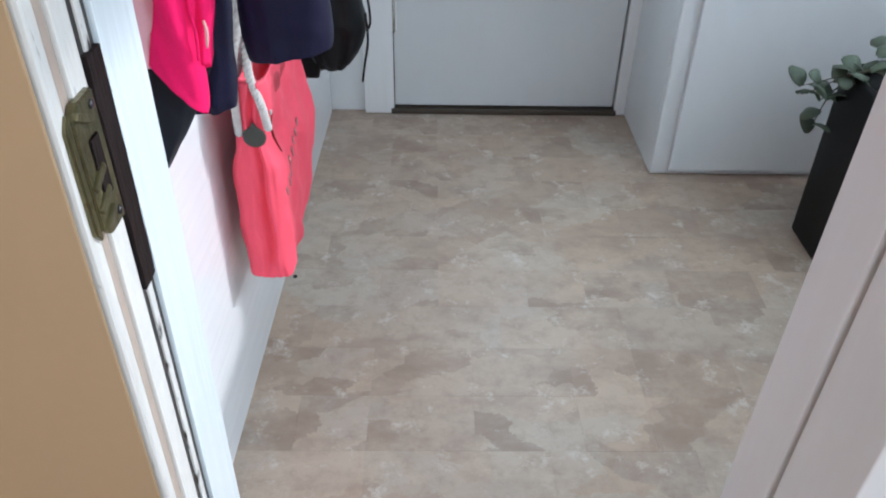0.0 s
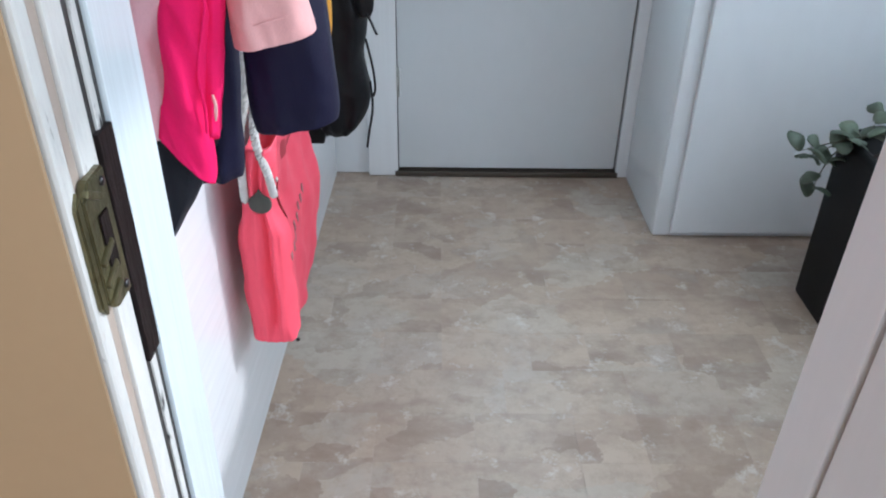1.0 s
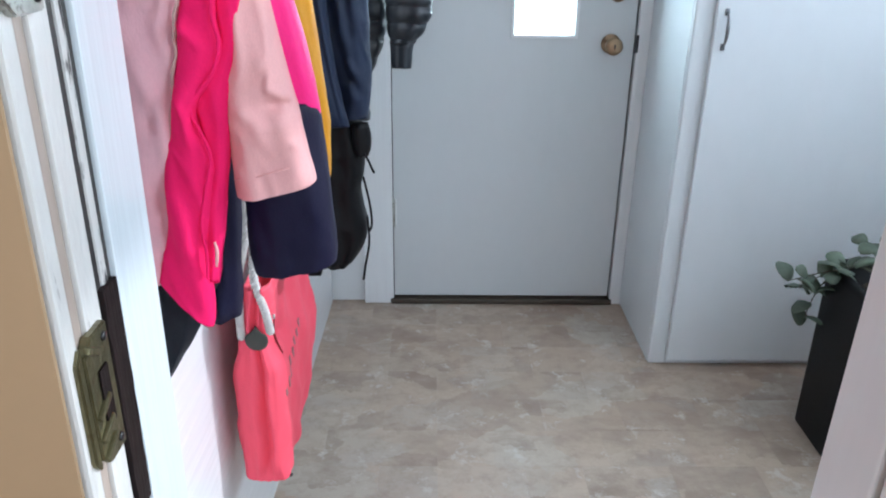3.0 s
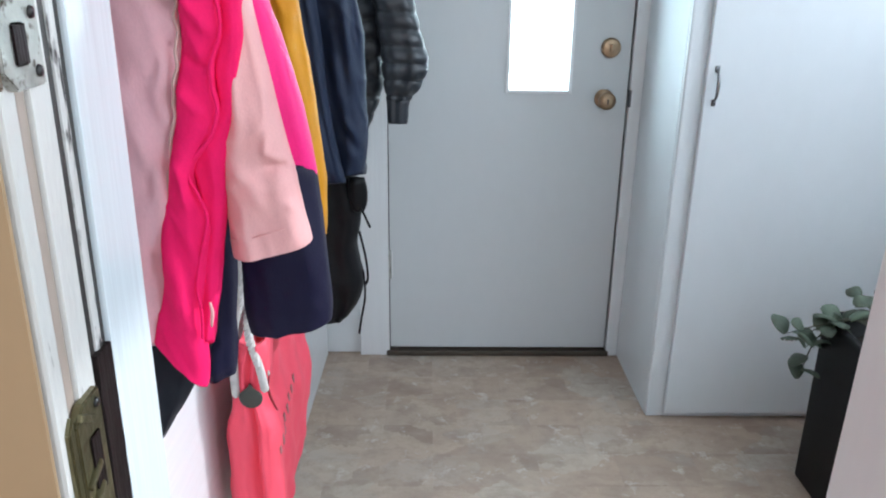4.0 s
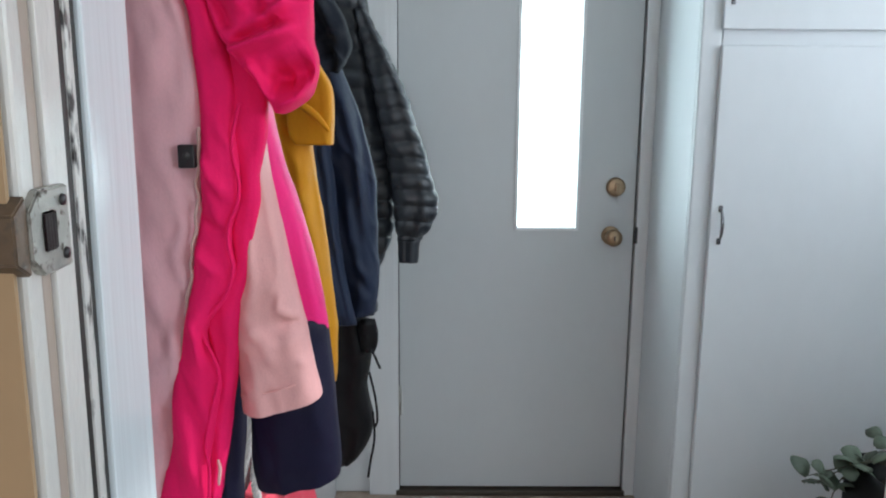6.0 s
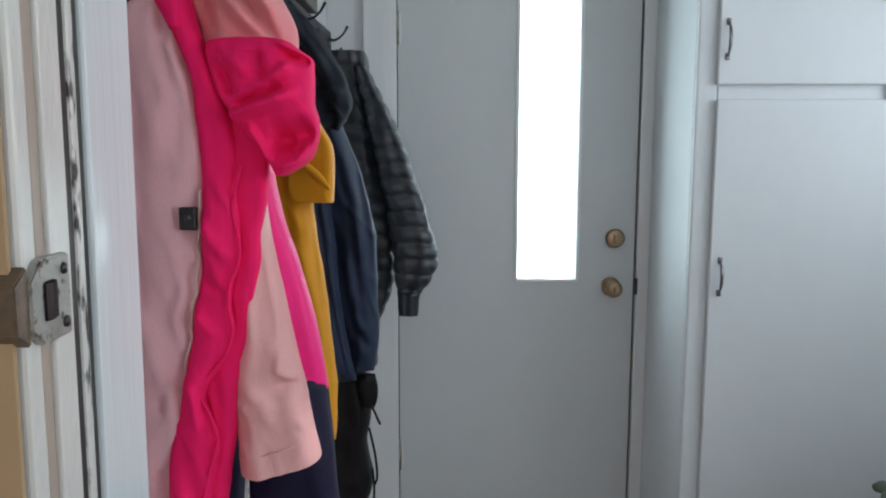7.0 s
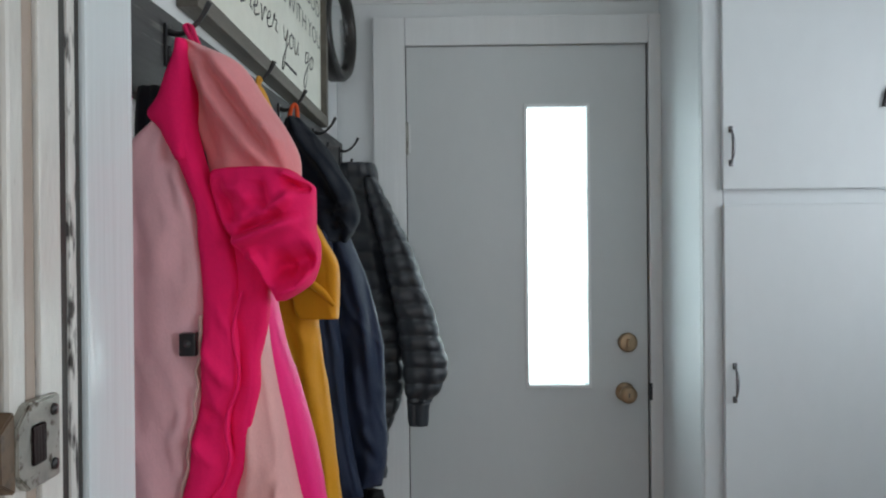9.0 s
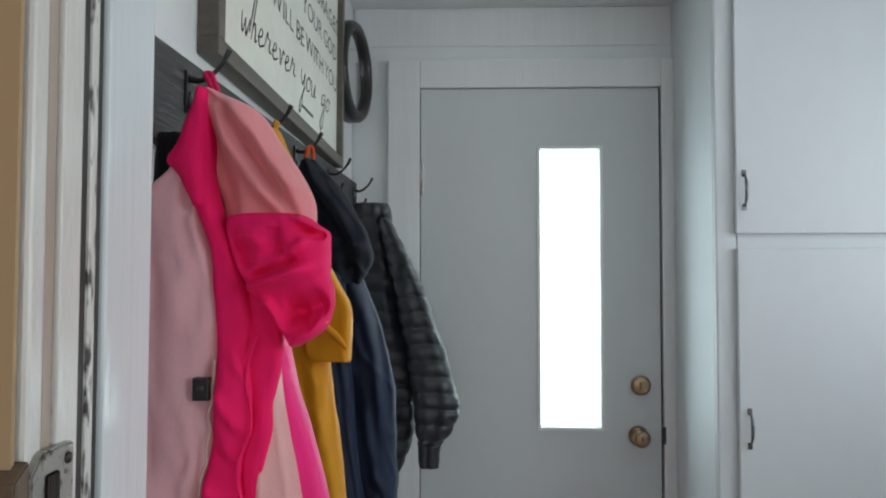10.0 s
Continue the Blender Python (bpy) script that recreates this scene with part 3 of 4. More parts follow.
script("wherever", -1.25, -0.86, 1.846, 1.868, 0.034)
script("you", -0.815, -0.650, 1.870, 1.874, 0.036)
script("go", -0.590, -0.475, 1.876, 1.880, 0.036)
lettering("WILL BE WITH YOU", -1.06, 1.962, 0.67, 0.062)
lettering("YOUR GOD", -0.80, 2.045, 0.40, 0.062)
lettering("COURAGED", -0.78, 2.125, 0.42, 0.062)
part("small_line", box((0.0182, -0.79, 1.822), (0.0190, -0.68, 1.828)), INK, sign)

mirror = thing("round_mirror", "round wall mirror in a deep black frame", "mirror")
mirror.matrix_basis = WALL @ pose(0.012, -0.205, 2.060, 0, 90, 0) @ pose(0, 0, 0, 7, 0, 0)
R = 0.152
ring = [(R - 0.034, 0.002), (R - 0.034, 0.040), (R - 0.024, 0.049), (R - 0.008, 0.047), (R, 0.036), (R, 0.002), (R - 0.034, 0.002)]
bm = loft([[Vector((r * math.cos(2 * math.pi * i / 56), r * math.sin(2 * math.pi * i / 56), h)) for i in range(56)] for r, h in ring], False)
part("frame", bm, BLACK_FRAME, mirror, smooth=True)
part("glass", turned([(0.001, 0.004), (R - 0.030, 0.004), (R - 0.030, 0.030), (0.001, 0.030)], 56), MIRROR, mirror, "grey reflecting mirror glass")

# ---- garments ----


def fabric(name, colour, rough=0.62, vary=0.08, weave=420.0, sheen=0.03, bump=0.22, wrinkle=0.35):
    return material(name, colour, rough, vary=vary, scale=24, grain=weave, bump=bump, sheen=sheen, stretch=(1, 1, 0.6), specular=0.22, wrinkle=wrinkle)


PALE_PINK = fabric("pale_pink_nylon", (0.82, 0.48, 0.52), 0.5)
PEACH = fabric("peach_pink_nylon", (0.76, 0.40, 0.39), 0.5)
FLEECE = fabric("peach_fleece", (0.76, 0.26, 0.28), 0.85, weave=260, sheen=0.25, bump=0.35)
HOT_PINK = fabric("hot_pink_soft_shell", (0.86, 0.010, 0.130), 0.85, sheen=0.0, wrinkle=0.2)
MAGENTA = fabric("magenta_nylon", (0.93, 0.020, 0.235), 0.5)
NAVY_SHELL = fabric("deep_navy_nylon", (0.004, 0.0035, 0.024), 0.6)
CHARCOAL = fabric("charcoal_cloth", (0.018, 0.020, 0.027), 0.75)
YELLOW = fabric("mustard_yellow_cloth", (0.70, 0.31, 0.010), 0.65)
NAVY = fabric("slate_navy_cloth", (0.016, 0.026, 0.058), 0.6)
NAVY_HOOD = fabric("navy_hood_lining", (0.007, 0.010, 0.019), 0.8)
PUFFER = material("dark_grey_down_nylon", (0.024, 0.029, 0.038), 0.36, vary=0.1, scale=24, grain=420, bump=0.2, specular=0.6)
BLACK_CLOTH = fabric("black_bag_nylon", (0.006, 0.0065, 0.008), 0.5)
BLACK_SNAP = material("black_snap", (0.012, 0.012, 0.013), 0.35, vary=0.1)
CORAL = fabric("neon_coral_canvas", (0.98, 0.105, 0.165), 0.6, vary=0.05, weave=300)
ROPE = material("white_cotton_rope", (0.62, 0.60, 0.58), 0.8, vary=0.12, scale=60, grain=200, bump=0.6)
ZIP_RED = fabric("dark_red_seam", (0.25, 0.02, 0.02), 0.7)
ORANGE = fabric("orange_loop", (0.72, 0.09, 0.02))
GREY_INK = material("grey_print", (0.45, 0.20, 0.19), 0.6, vary=0.2, bump=0.0)


def drape(rows, y, depth, folds=0.005, waves=3.0, seed=0.0, power=0.75, crumple=0.004, ribs=0.0, pitch=0.045, around=44, steps=56, slant=0.0, hem=True, tilt=0.0):
    """Hanging cloth as a closed, softly folded body. rows: (height, left, right) from top to bottom; depth: half its thickness,
    one number or a list; ribs: depth of quilting seams spaced by pitch."""
    rings = []
    for s in range(steps + 1):
        t = s / steps
        z, xl, xr = spline(rows, t)
        d = depth if isinstance(depth, (int, float)) else float(spline([(q,) for q in depth], t)[0])
        c, hw = (xl + xr) / 2, max((xr - xl) / 2, 0.002)
        if hem:
            end = min(t, 1 - t) * steps
            d *= (0.35, 0.8, 1.0)[min(int(end), 2)]
        ring = []
        for i in range(around):
            a = 2 * math.pi * i / around
            ca, sa = math.cos(a), math.sin(a)
            u, v = math.copysign(abs(ca) ** power, ca), math.copysign(abs(sa) ** power, sa)
            p = Vector((c + hw * u, y + d * v, z))
            q = noise.noise(Vector((u * 1.4 + seed, z * 2.2, seed * 1.7)))
            f = folds * math.sin(waves * math.pi * u + seed + 2.6 * q + slant * z) * abs(v)
            k = noise.noise(Vector((p.x * 26 + seed, p.y * 14, p.z * 15 + 3 * seed)))
            k2 = noise.noise(Vector((p.x * 60, p.y * 40 + seed, p.z * 34)))
            k3 = noise.noise(Vector((p.x * 46 + 9 * p.z + seed, seed, p.z * 5.5)))
            k4 = 1 - abs(noise.noise(Vector((p.x * 16 - seed, 2.0, p.z * 11 + p.x * 14 + seed)))) * 2.2
            g = crumple * (0.8 * k + 0.25 * k2 + 0.7 * k3 + 0.6 * max(k4, 0) ** 3)
            if ribs:
                ph = (z + 0.008 * q) / pitch
                g += ribs * (abs(math.sin(math.pi * ph)) ** 0.5 - 0.6)
            p.y += (f + g) * (1 if v > 0 else -1) * abs(v) ** 0.5
            p.x += (0.5 if ribs else 0.18) * g * u
            p.z += tilt * u * t ** 3
            ring.append(p)
        rings.append(ring)
    return loft(rings)


# pink winter coat on the nearest hook


def ridge_gap(x, z, line):
    """Distance from a fold line, and the way along it from 0 to 1."""
    best = (9.0, 0.0)
    for i, ((x0, z0), (x1, z1)) in enumerate(zip(line, line[1:])):
        ux, uz = x1 - x0, z1 - z0
        q = min(max(((x - x0) * ux + (z - z0) * uz) / (ux * ux + uz * uz), 0), 1)
        d = math.hypot(x - x0 - q * ux, z - z0 - q * uz)
        if d < best[0]:
            best = (d, (i + q) / (len(line) - 1))
    return best


def press_folds(bm, mid, folds, reach=0.02):
    """Raise or sink the near side of a garment along fold lines: (line, height, width), fading out at both ends."""
    for v in bm.verts:
        if v.co.y > mid:
            continue
        push = 0.0
        for line, high, wide in folds:
            d, q = ridge_gap(v.co.x, v.co.z, line)
            if d < 3 * wide:
                push += min(1, 0.25 + 4.0 * min(q, 1 - q)) * high * math.exp(-(d / wide) ** 2)
        v.co.y -= push * min(1, (mid - v.co.y) / reach)
    return bm


coat = thing("winter_coat", "pale and hot pink hooded winter coat on a hook", "coat", "coats on the rail")
front_bm = drape([(1.585, -0.186, -0.170), (1.570, -0.198, -0.162), (1.540, -0.226, -0.158), (1.490, -0.246, -0.152), (1.43, -0.248, -0.138), (1.30, -0.250, -0.137), (1.20, -0.250, -0.148), (1.08, -0.250, -0.168), (0.96, -0.250, -0.188), (0.875, -0.250, -0.206)],
                 -1.638, 0.026, 0.002, 2.2, 1.0, crumple=0.010, around=72, steps=90)
press_folds(front_bm, -1.642, (([(-0.160, 1.53), (-0.172, 1.46), (-0.196, 1.36)], 0.0096, 0.012), ([(-0.200, 1.33), (-0.172, 1.28), (-0.158, 1.20)], 0.008, 0.01),
                               ([(-0.230, 1.22), (-0.205, 1.17), (-0.185, 1.10)], 0.008, 0.01), ([(-0.170, 1.24), (-0.186, 1.20)], -0.008, 0.006), ([(-0.180, 1.13), (-0.205, 1.07)], -0.008, 0.007)))
part("front_panel", front_bm, PALE_PINK, coat, "pale pink nylon front", True)
placket_bm = drape([(1.60, -0.172, -0.152), (1.56, -0.178, -0.148), (1.51, -0.163, -0.136), (1.466, -0.146, -0.118), (1.403, -0.142, -0.100), (1.339, -0.140, -0.102), (1.301, -0.140, -0.099), (1.261, -0.144, -0.099), (1.235, -0.147, -0.109), (1.209, -0.151, -0.112),
                    (1.182, -0.155, -0.108), (1.149, -0.161, -0.119), (1.122, -0.167, -0.142), (1.102, -0.171, -0.146), (1.081, -0.175, -0.138), (1.054, -0.181, -0.130), (1.026, -0.187, -0.136), (0.94, -0.196, -0.152), (0.895, -0.206, -0.150), (0.862, -0.214, -0.153), (0.852, -0.212, -0.156)],
                   -1.645, 0.024, 0.001, 1.0, 2.0, crumple=0.007, steps=120, around=60, tilt=-0.036)
press_folds(placket_bm, -1.650, (([(-0.139, 1.314), (-0.124, 1.288), (-0.107, 1.265)], 0.0112, 0.006), ([(-0.150, 1.206), (-0.137, 1.192), (-0.122, 1.172)], 0.0112, 0.006), ([(-0.138, 1.37), (-0.120, 1.36), (-0.106, 1.33)], 0.0084, 0.007),
                                 ([(-0.142, 1.245), (-0.130, 1.232), (-0.114, 1.225)], -0.0084, 0.006), ([(-0.162, 1.13), (-0.152, 1.10), (-0.150, 1.06)], 0.0098, 0.006), ([(-0.182, 1.02), (-0.168, 0.98), (-0.162, 0.92)], 0.0084, 0.008)))
part("placket", placket_bm, HOT_PINK, coat, "hot pink placket", True)
part("shoulder_yoke", drape([(1.664, -0.171, -0.160), (1.640, -0.176, -0.154), (1.615, -0.184, -0.150), (1.594, -0.193, -0.149), (1.576, -0.203, -0.149), (1.560, -0.190, -0.149), (1.540, -0.178, -0.148), (1.522, -0.168, -0.148)], -1.638, [0.013, 0.029, 0.034, 0.035], 0.001, 1.5, 2.5, crumple=0.004, steps=24, hem=False), HOT_PINK, coat, "hot pink shoulder yoke", True)
part("zip_flap", drape([(1.445, -0.122, -0.066), (1.400, -0.120, -0.066), (1.333, -0.116, -0.071), (1.294, -0.104, -0.079), (1.261, -0.105, -0.080), (1.222, -0.116, -0.086), (1.182, -0.113, -0.088), (1.149, -0.125, -0.101), (1.115, -0.149, -0.107), (1.088, -0.146, -0.111), (1.04, -0.140, -0.118), (0.97, -0.155, -0.128), (0.92, -0.156, -0.138), (0.875, -0.158, -0.145)],
                       -1.633, 0.018, 0.001, 1.0, 3.0, crumple=0.005, steps=90), HOT_PINK, coat, smooth=True)
ZIP = [(-0.092, 1.372), (-0.103, 1.326), (-0.097, 1.287), (-0.099, 1.261), (-0.110, 1.235), (-0.112, 1.209), (-0.108, 1.182), (-0.119, 1.149), (-0.143, 1.122), (-0.147, 1.102), (-0.138, 1.081), (-0.130, 1.054), (-0.136, 1.026), (-0.150, 0.97), (-0.148, 0.93), (-0.150, 0.895)]
part("zip_fold", tube([(x, -1.6655, z) for x, z in ZIP], 0.0021, 8, 110), HOT_PINK, coat, "wavy hot pink zip edge", True)
part("zip_pull", tube([(-0.137, -1.664, 0.944), (-0.134, -1.668, 0.934), (-0.135, -1.669, 0.922), (-0.137, -1.666, 0.912)], [0.0014, 0.0022, 0.0022, 0.0014], 8, 14), PEACH, coat, "small pale zip pull", True)
edge = tube([(-0.139, -1.664, 1.345), (-0.142, -1.664, 1.30), (-0.146, -1.664, 1.248), (-0.153, -1.664, 1.205), (-0.159, -1.663, 1.165), (-0.171, -1.661, 1.105), (-0.180, -1.660, 1.06)], 0.0022, 8, 120)
for v in edge.verts:
    v.co.x += 0.0035 * noise.noise(Vector((3.0, v.co.y * 60, v.co.z * 55)))
part("lining_edge", edge, fabric("beige_lining", (0.62, 0.42, 0.38), 0.8), coat, "ruffled beige lining edge", True)
sleeve_bm = drape([(1.43, -0.105, -0.078), (1.3647, -0.0985, -0.081), (1.2984, -0.1024, -0.0759), (1.2454, -0.1085, -0.0667), (1.1945, -0.1147, -0.0566), (1.1435, -0.1208, -0.0464), (1.0925, -0.1238, -0.0351), (1.0385, -0.1198, -0.0244), (1.0028, -0.1177, -0.0178), (0.9957, -0.1167, -0.0183)],
                  -1.604, [0.02, 0.03, 0.036, 0.04, 0.042, 0.042], 0.003, 1.5, 4.0, 0.9, crumple=0.008, tilt=0.010, steps=110, around=96)
press_folds(sleeve_bm, -1.612, (([(-0.058, 1.150), (-0.063, 1.127), (-0.046, 1.119), (-0.022, 1.114)], 0.0084, 0.0045), ([(-0.066, 1.108), (-0.040, 1.106), (-0.015, 1.101)], -0.0126, 0.0055), ([(-0.042, 1.062), (-0.028, 1.056), (-0.016, 1.037)], 0.005, 0.006), ([(-0.100, 1.110), (-0.080, 1.090), (-0.070, 1.055)], 0.007, 0.009), ([(-0.090, 1.26), (-0.092, 1.20), (-0.088, 1.15)], 0.0056, 0.008)))
part("sleeve", sleeve_bm, PEACH, coat, "peach pink sleeve", True)
part("cuff_seam", tube([(-0.114, -1.631, 1.014), (-0.097, -1.644, 1.019), (-0.070, -1.6495, 1.026), (-0.043, -1.640, 1.032), (-0.029, -1.627, 1.036)], 0.0012, 6, 30), PEACH, coat, "stitched cuff seam", True)
fleece_bm = drape([(1.668, -0.174, -0.158), (1.655, -0.172, -0.130), (1.640, -0.170, -0.104), (1.602, -0.166, -0.078), (1.563, -0.160, -0.052), (1.530, -0.146, -0.036), (1.500, -0.140, -0.036)],
                  -1.604, [0.025, 0.042, 0.048, 0.048, 0.044], 0.003, 1.7, 6.0, 0.85, crumple=0.006, around=84, steps=80)
press_folds(fleece_bm, -1.612, (([(-0.146, 1.640), (-0.130, 1.596), (-0.098, 1.552), (-0.066, 1.515)], 0.0187, 0.008), ([(-0.130, 1.646), (-0.098, 1.606), (-0.066, 1.560), (-0.044, 1.518)], 0.017, 0.008),
                                ([(-0.138, 1.642), (-0.114, 1.600), (-0.082, 1.556), (-0.055, 1.517)], -0.017, 0.007), ([(-0.150, 1.62), (-0.142, 1.575), (-0.128, 1.53)], -0.0153, 0.009), ([(-0.070, 1.565), (-0.046, 1.54)], 0.0119, 0.006)))
part("hood_lining", fleece_bm, FLEECE, coat, "peach fleece hood lining", True)
hood_bm = drape([(1.513, -0.112, -0.048), (1.510, -0.127, -0.037), (1.501, -0.129, -0.025), (1.492, -0.128, -0.013), (1.478, -0.125, -0.012), (1.460, -0.119, -0.012), (1.441, -0.110, -0.012), (1.427, -0.098, -0.008), (1.410, -0.087, -0.007), (1.396, -0.074, -0.010), (1.380, -0.063, -0.017), (1.368, -0.056, -0.032), (1.360, -0.052, -0.046)],
                -1.642, [0.030, 0.040, 0.044, 0.046, 0.044, 0.040, 0.030], 0.001, 1.0, 7.5, 0.6, crumple=0.003, around=150, steps=130)
press_folds(hood_bm, -1.650, (([(-0.096, 1.416), (-0.093, 1.429), (-0.075, 1.434), (-0.049, 1.442), (-0.017, 1.454)], 0.0259, 0.008), ([(-0.098, 1.434), (-0.075, 1.444), (-0.057, 1.453), (-0.041, 1.464)], -0.0227, 0.0055),
                              ([(-0.076, 1.448), (-0.055, 1.460), (-0.039, 1.473), (-0.028, 1.483)], 0.0162, 0.006), ([(-0.066, 1.497), (-0.064, 1.479), (-0.058, 1.466)], -0.0145, 0.004), ([(-0.072, 1.500), (-0.071, 1.480)], 0.0097, 0.004),
                              ([(-0.040, 1.497), (-0.024, 1.487), (-0.011, 1.488)], -0.0227, 0.005), ([(-0.046, 1.508), (-0.030, 1.499), (-0.012, 1.495)], 0.013, 0.004),
                              ([(-0.058, 1.404), (-0.034, 1.404), (-0.008, 1.412)], -0.034, 0.015), ([(-0.058, 1.395), (-0.030, 1.396)], -0.0162, 0.01), ([(-0.050, 1.368), (-0.025, 1.376), (-0.010, 1.396)], 0.013, 0.006),
                              ([(-0.118, 1.500), (-0.104, 1.470), (-0.098, 1.448)], -0.0162, 0.008), ([(-0.120, 1.490), (-0.090, 1.486), (-0.075, 1.470)], 0.0114, 0.008), ([(-0.080, 1.420), (-0.068, 1.398), (-0.060, 1.372)], 0.013, 0.006), ([(-0.098, 1.424), (-0.094, 1.412), (-0.080, 1.408)], 0.012, 0.005)))
part("hood", hood_bm, HOT_PINK, coat, "bunched hot pink hood", True)
part("hang_loop", tube([(-0.164, -1.585, 1.655), (-0.186, -1.545, 1.690), (-0.207, -1.505, 1.716), (-0.199, -1.505, 1.716), (-0.180, -1.545, 1.690), (-0.157, -1.585, 1.655)], 0.0036, 8, 40), HOT_PINK, coat, "hot pink hanging loop", True)
snap = part("snap", box((-0.1610, -1.676, 1.300), (-0.1420, -1.662, 1.326), 0.002), BLACK_SNAP, coat, "square black snap tab")
part("stud", turned([(0.0005, 0), (0.006, 0), (0.004, 0.002), (0.0005, 0.0025)], 14, pose(-0.1515, -1.6745, 1.314, 90, 0, 0)), DARK_METAL, snap, smooth=True)

# colour-block coat behind it
block = thing("colour_block_coat", "magenta and deep navy winter coat behind the pink one", "coat", "coats on the rail")
part("upper_sleeve", drape([(1.40, -0.105, -0.088), (1.306, -0.115, -0.067), (1.252, -0.115, -0.050), (1.198, -0.112, -0.036), (1.144, -0.108, -0.024), (1.080, -0.104, -0.013)], -1.560, 0.038, 0.003, 2.0, 8.0, 0.85, crumple=0.004), MAGENTA, block, "bright magenta upper sleeve", True)
part("lower_sleeve", drape([(1.100, -0.098, -0.0235), (1.085, -0.106, -0.0145), (1.048, -0.114, -0.011), (0.999, -0.116, -0.007), (0.950, -0.118, -0.004), (0.901, -0.118, -0.001), (0.882, -0.116, -0.001), (0.866, -0.113, -0.002)], -1.562, 0.046, 0.002, 1.8, 9.0, 0.85, crumple=0.006, tilt=0.010), NAVY_SHELL, block, "deep navy lower sleeve", True)
part("body", drape([(1.62, -0.215, -0.185), (1.45, -0.238, -0.140), (1.20, -0.240, -0.136), (1.0, -0.240, -0.140), (0.86, -0.240, -0.150), (0.755, -0.238, -0.158)], -1.50, 0.045, 0.006, 2.5, 10.0, crumple=0.007), NAVY_SHELL, block, "deep navy body", True)

grey = thing("charcoal_coat", "charcoal grey coat hanging behind the pink one", "coat", "coats on the rail")
part("body", drape([(1.62, -0.236, -0.205), (1.40, -0.246, -0.185), (1.10, -0.248, -0.175), (0.90, -0.248, -0.150), (0.82, -0.248, -0.176), (0.77, -0.249, -0.200), (0.735, -0.250, -0.222), (0.705, -0.250, -0.240)], -1.590, 0.022, 0.003, 2.0, 11.0, crumple=0.005), CHARCOAL, grey, smooth=True)

# mustard jacket
yel = thing("mustard_jacket", "mustard yellow hooded jacket on a hook", "jacket", "coats on the rail")
yel_bm = drape([(1.690, -0.192, -0.172), (1.60, -0.215, -0.134), (1.50, -0.225, -0.102), (1.383, -0.225, -0.084), (1.282, -0.225, -0.080), (1.182, -0.225, -0.066), (1.082, -0.225, -0.054), (0.982, -0.222, -0.046), (0.885, -0.215, -0.050)], -1.235, 0.05, 0.007, 4.0, 12.0, crumple=0.010, steps=110, around=96)
press_folds(yel_bm, -1.245, (([(-0.170, 1.66), (-0.130, 1.56), (-0.108, 1.45)], 0.012, 0.008), ([(-0.150, 1.66), (-0.118, 1.58)], -0.010, 0.007), ([(-0.110, 1.36), (-0.086, 1.30), (-0.080, 1.22)], 0.012, 0.007), ([(-0.098, 1.36), (-0.078, 1.26), (-0.070, 1.16)], -0.011, 0.006),
                             ([(-0.080, 1.20), (-0.066, 1.08), (-0.058, 0.95)], 0.009, 0.006)))
part("body", yel_bm, YELLOW, yel, smooth=True)
yh = part("hood_flap", drape([(1.462, -0.118, -0.078), (1.425, -0.116, -0.058), (1.392, -0.114, -0.041), (1.350, -0.112, -0.039), (1.318, -0.108, -0.040), (1.302, -0.098, -0.041)], -1.278, 0.026, 0.003, 1.0, 13.0, 0.42, crumple=0.004, slant=14, steps=40), YELLOW, yel, "folded mustard hood edge", True)
part("fold", tube([(-0.110, -1.306, 1.376), (-0.085, -1.310, 1.366), (-0.062, -1.308, 1.348), (-0.043, -1.302, 1.325)], [0.003, 0.006, 0.006, 0.003], 10, 22), YELLOW, yh, smooth=True)
part("hang_loop", tube([(-0.178, -1.24, 1.685), (-0.186, -1.20, 1.712), (-0.190, -1.16, 1.716), (-0.182, -1.20, 1.705), (-0.176, -1.24, 1.685)], 0.003, 8, 20), YELLOW, yel, smooth=True)

# navy jacket with a hood
nav = thing("navy_jacket", "slate navy hooded jacket on a hook", "jacket", "coats on the rail")
nav_hood = drape([(1.692, -0.206, -0.176), (1.645, -0.215, -0.134), (1.602, -0.215, -0.102), (1.558, -0.205, -0.078), (1.515, -0.190, -0.060), (1.472, -0.170, -0.052), (1.425, -0.140, -0.078)], -0.890, [0.03, 0.06, 0.07, 0.07, 0.06, 0.03], 0.010, 1.5, 14.0, 0.85, crumple=0.018, slant=18, around=80, steps=80)
press_folds(nav_hood, -0.905, (([(-0.190, 1.66), (-0.130, 1.60), (-0.085, 1.53)], 0.016, 0.012), ([(-0.150, 1.60), (-0.110, 1.54), (-0.090, 1.47)], -0.016, 0.011), ([(-0.120, 1.49), (-0.085, 1.50), (-0.060, 1.50)], 0.014, 0.009), ([(-0.110, 1.46), (-0.080, 1.465)], -0.012, 0.008)))
part("hood", nav_hood, NAVY_HOOD, nav, "dark navy hood", True)
nav_bm = drape([(1.480, -0.190, -0.100), (1.428, -0.200, -0.074), (1.353, -0.205, -0.047), (1.277, -0.205, -0.024), (1.202, -0.205, -0.009), (1.126, -0.205, -0.007), (1.051, -0.205, -0.004), (0.975, -0.200, -0.003), (0.893, -0.190, -0.016)], -0.835, 0.06, 0.008, 3.0, 15.0, crumple=0.013, around=80, steps=90)
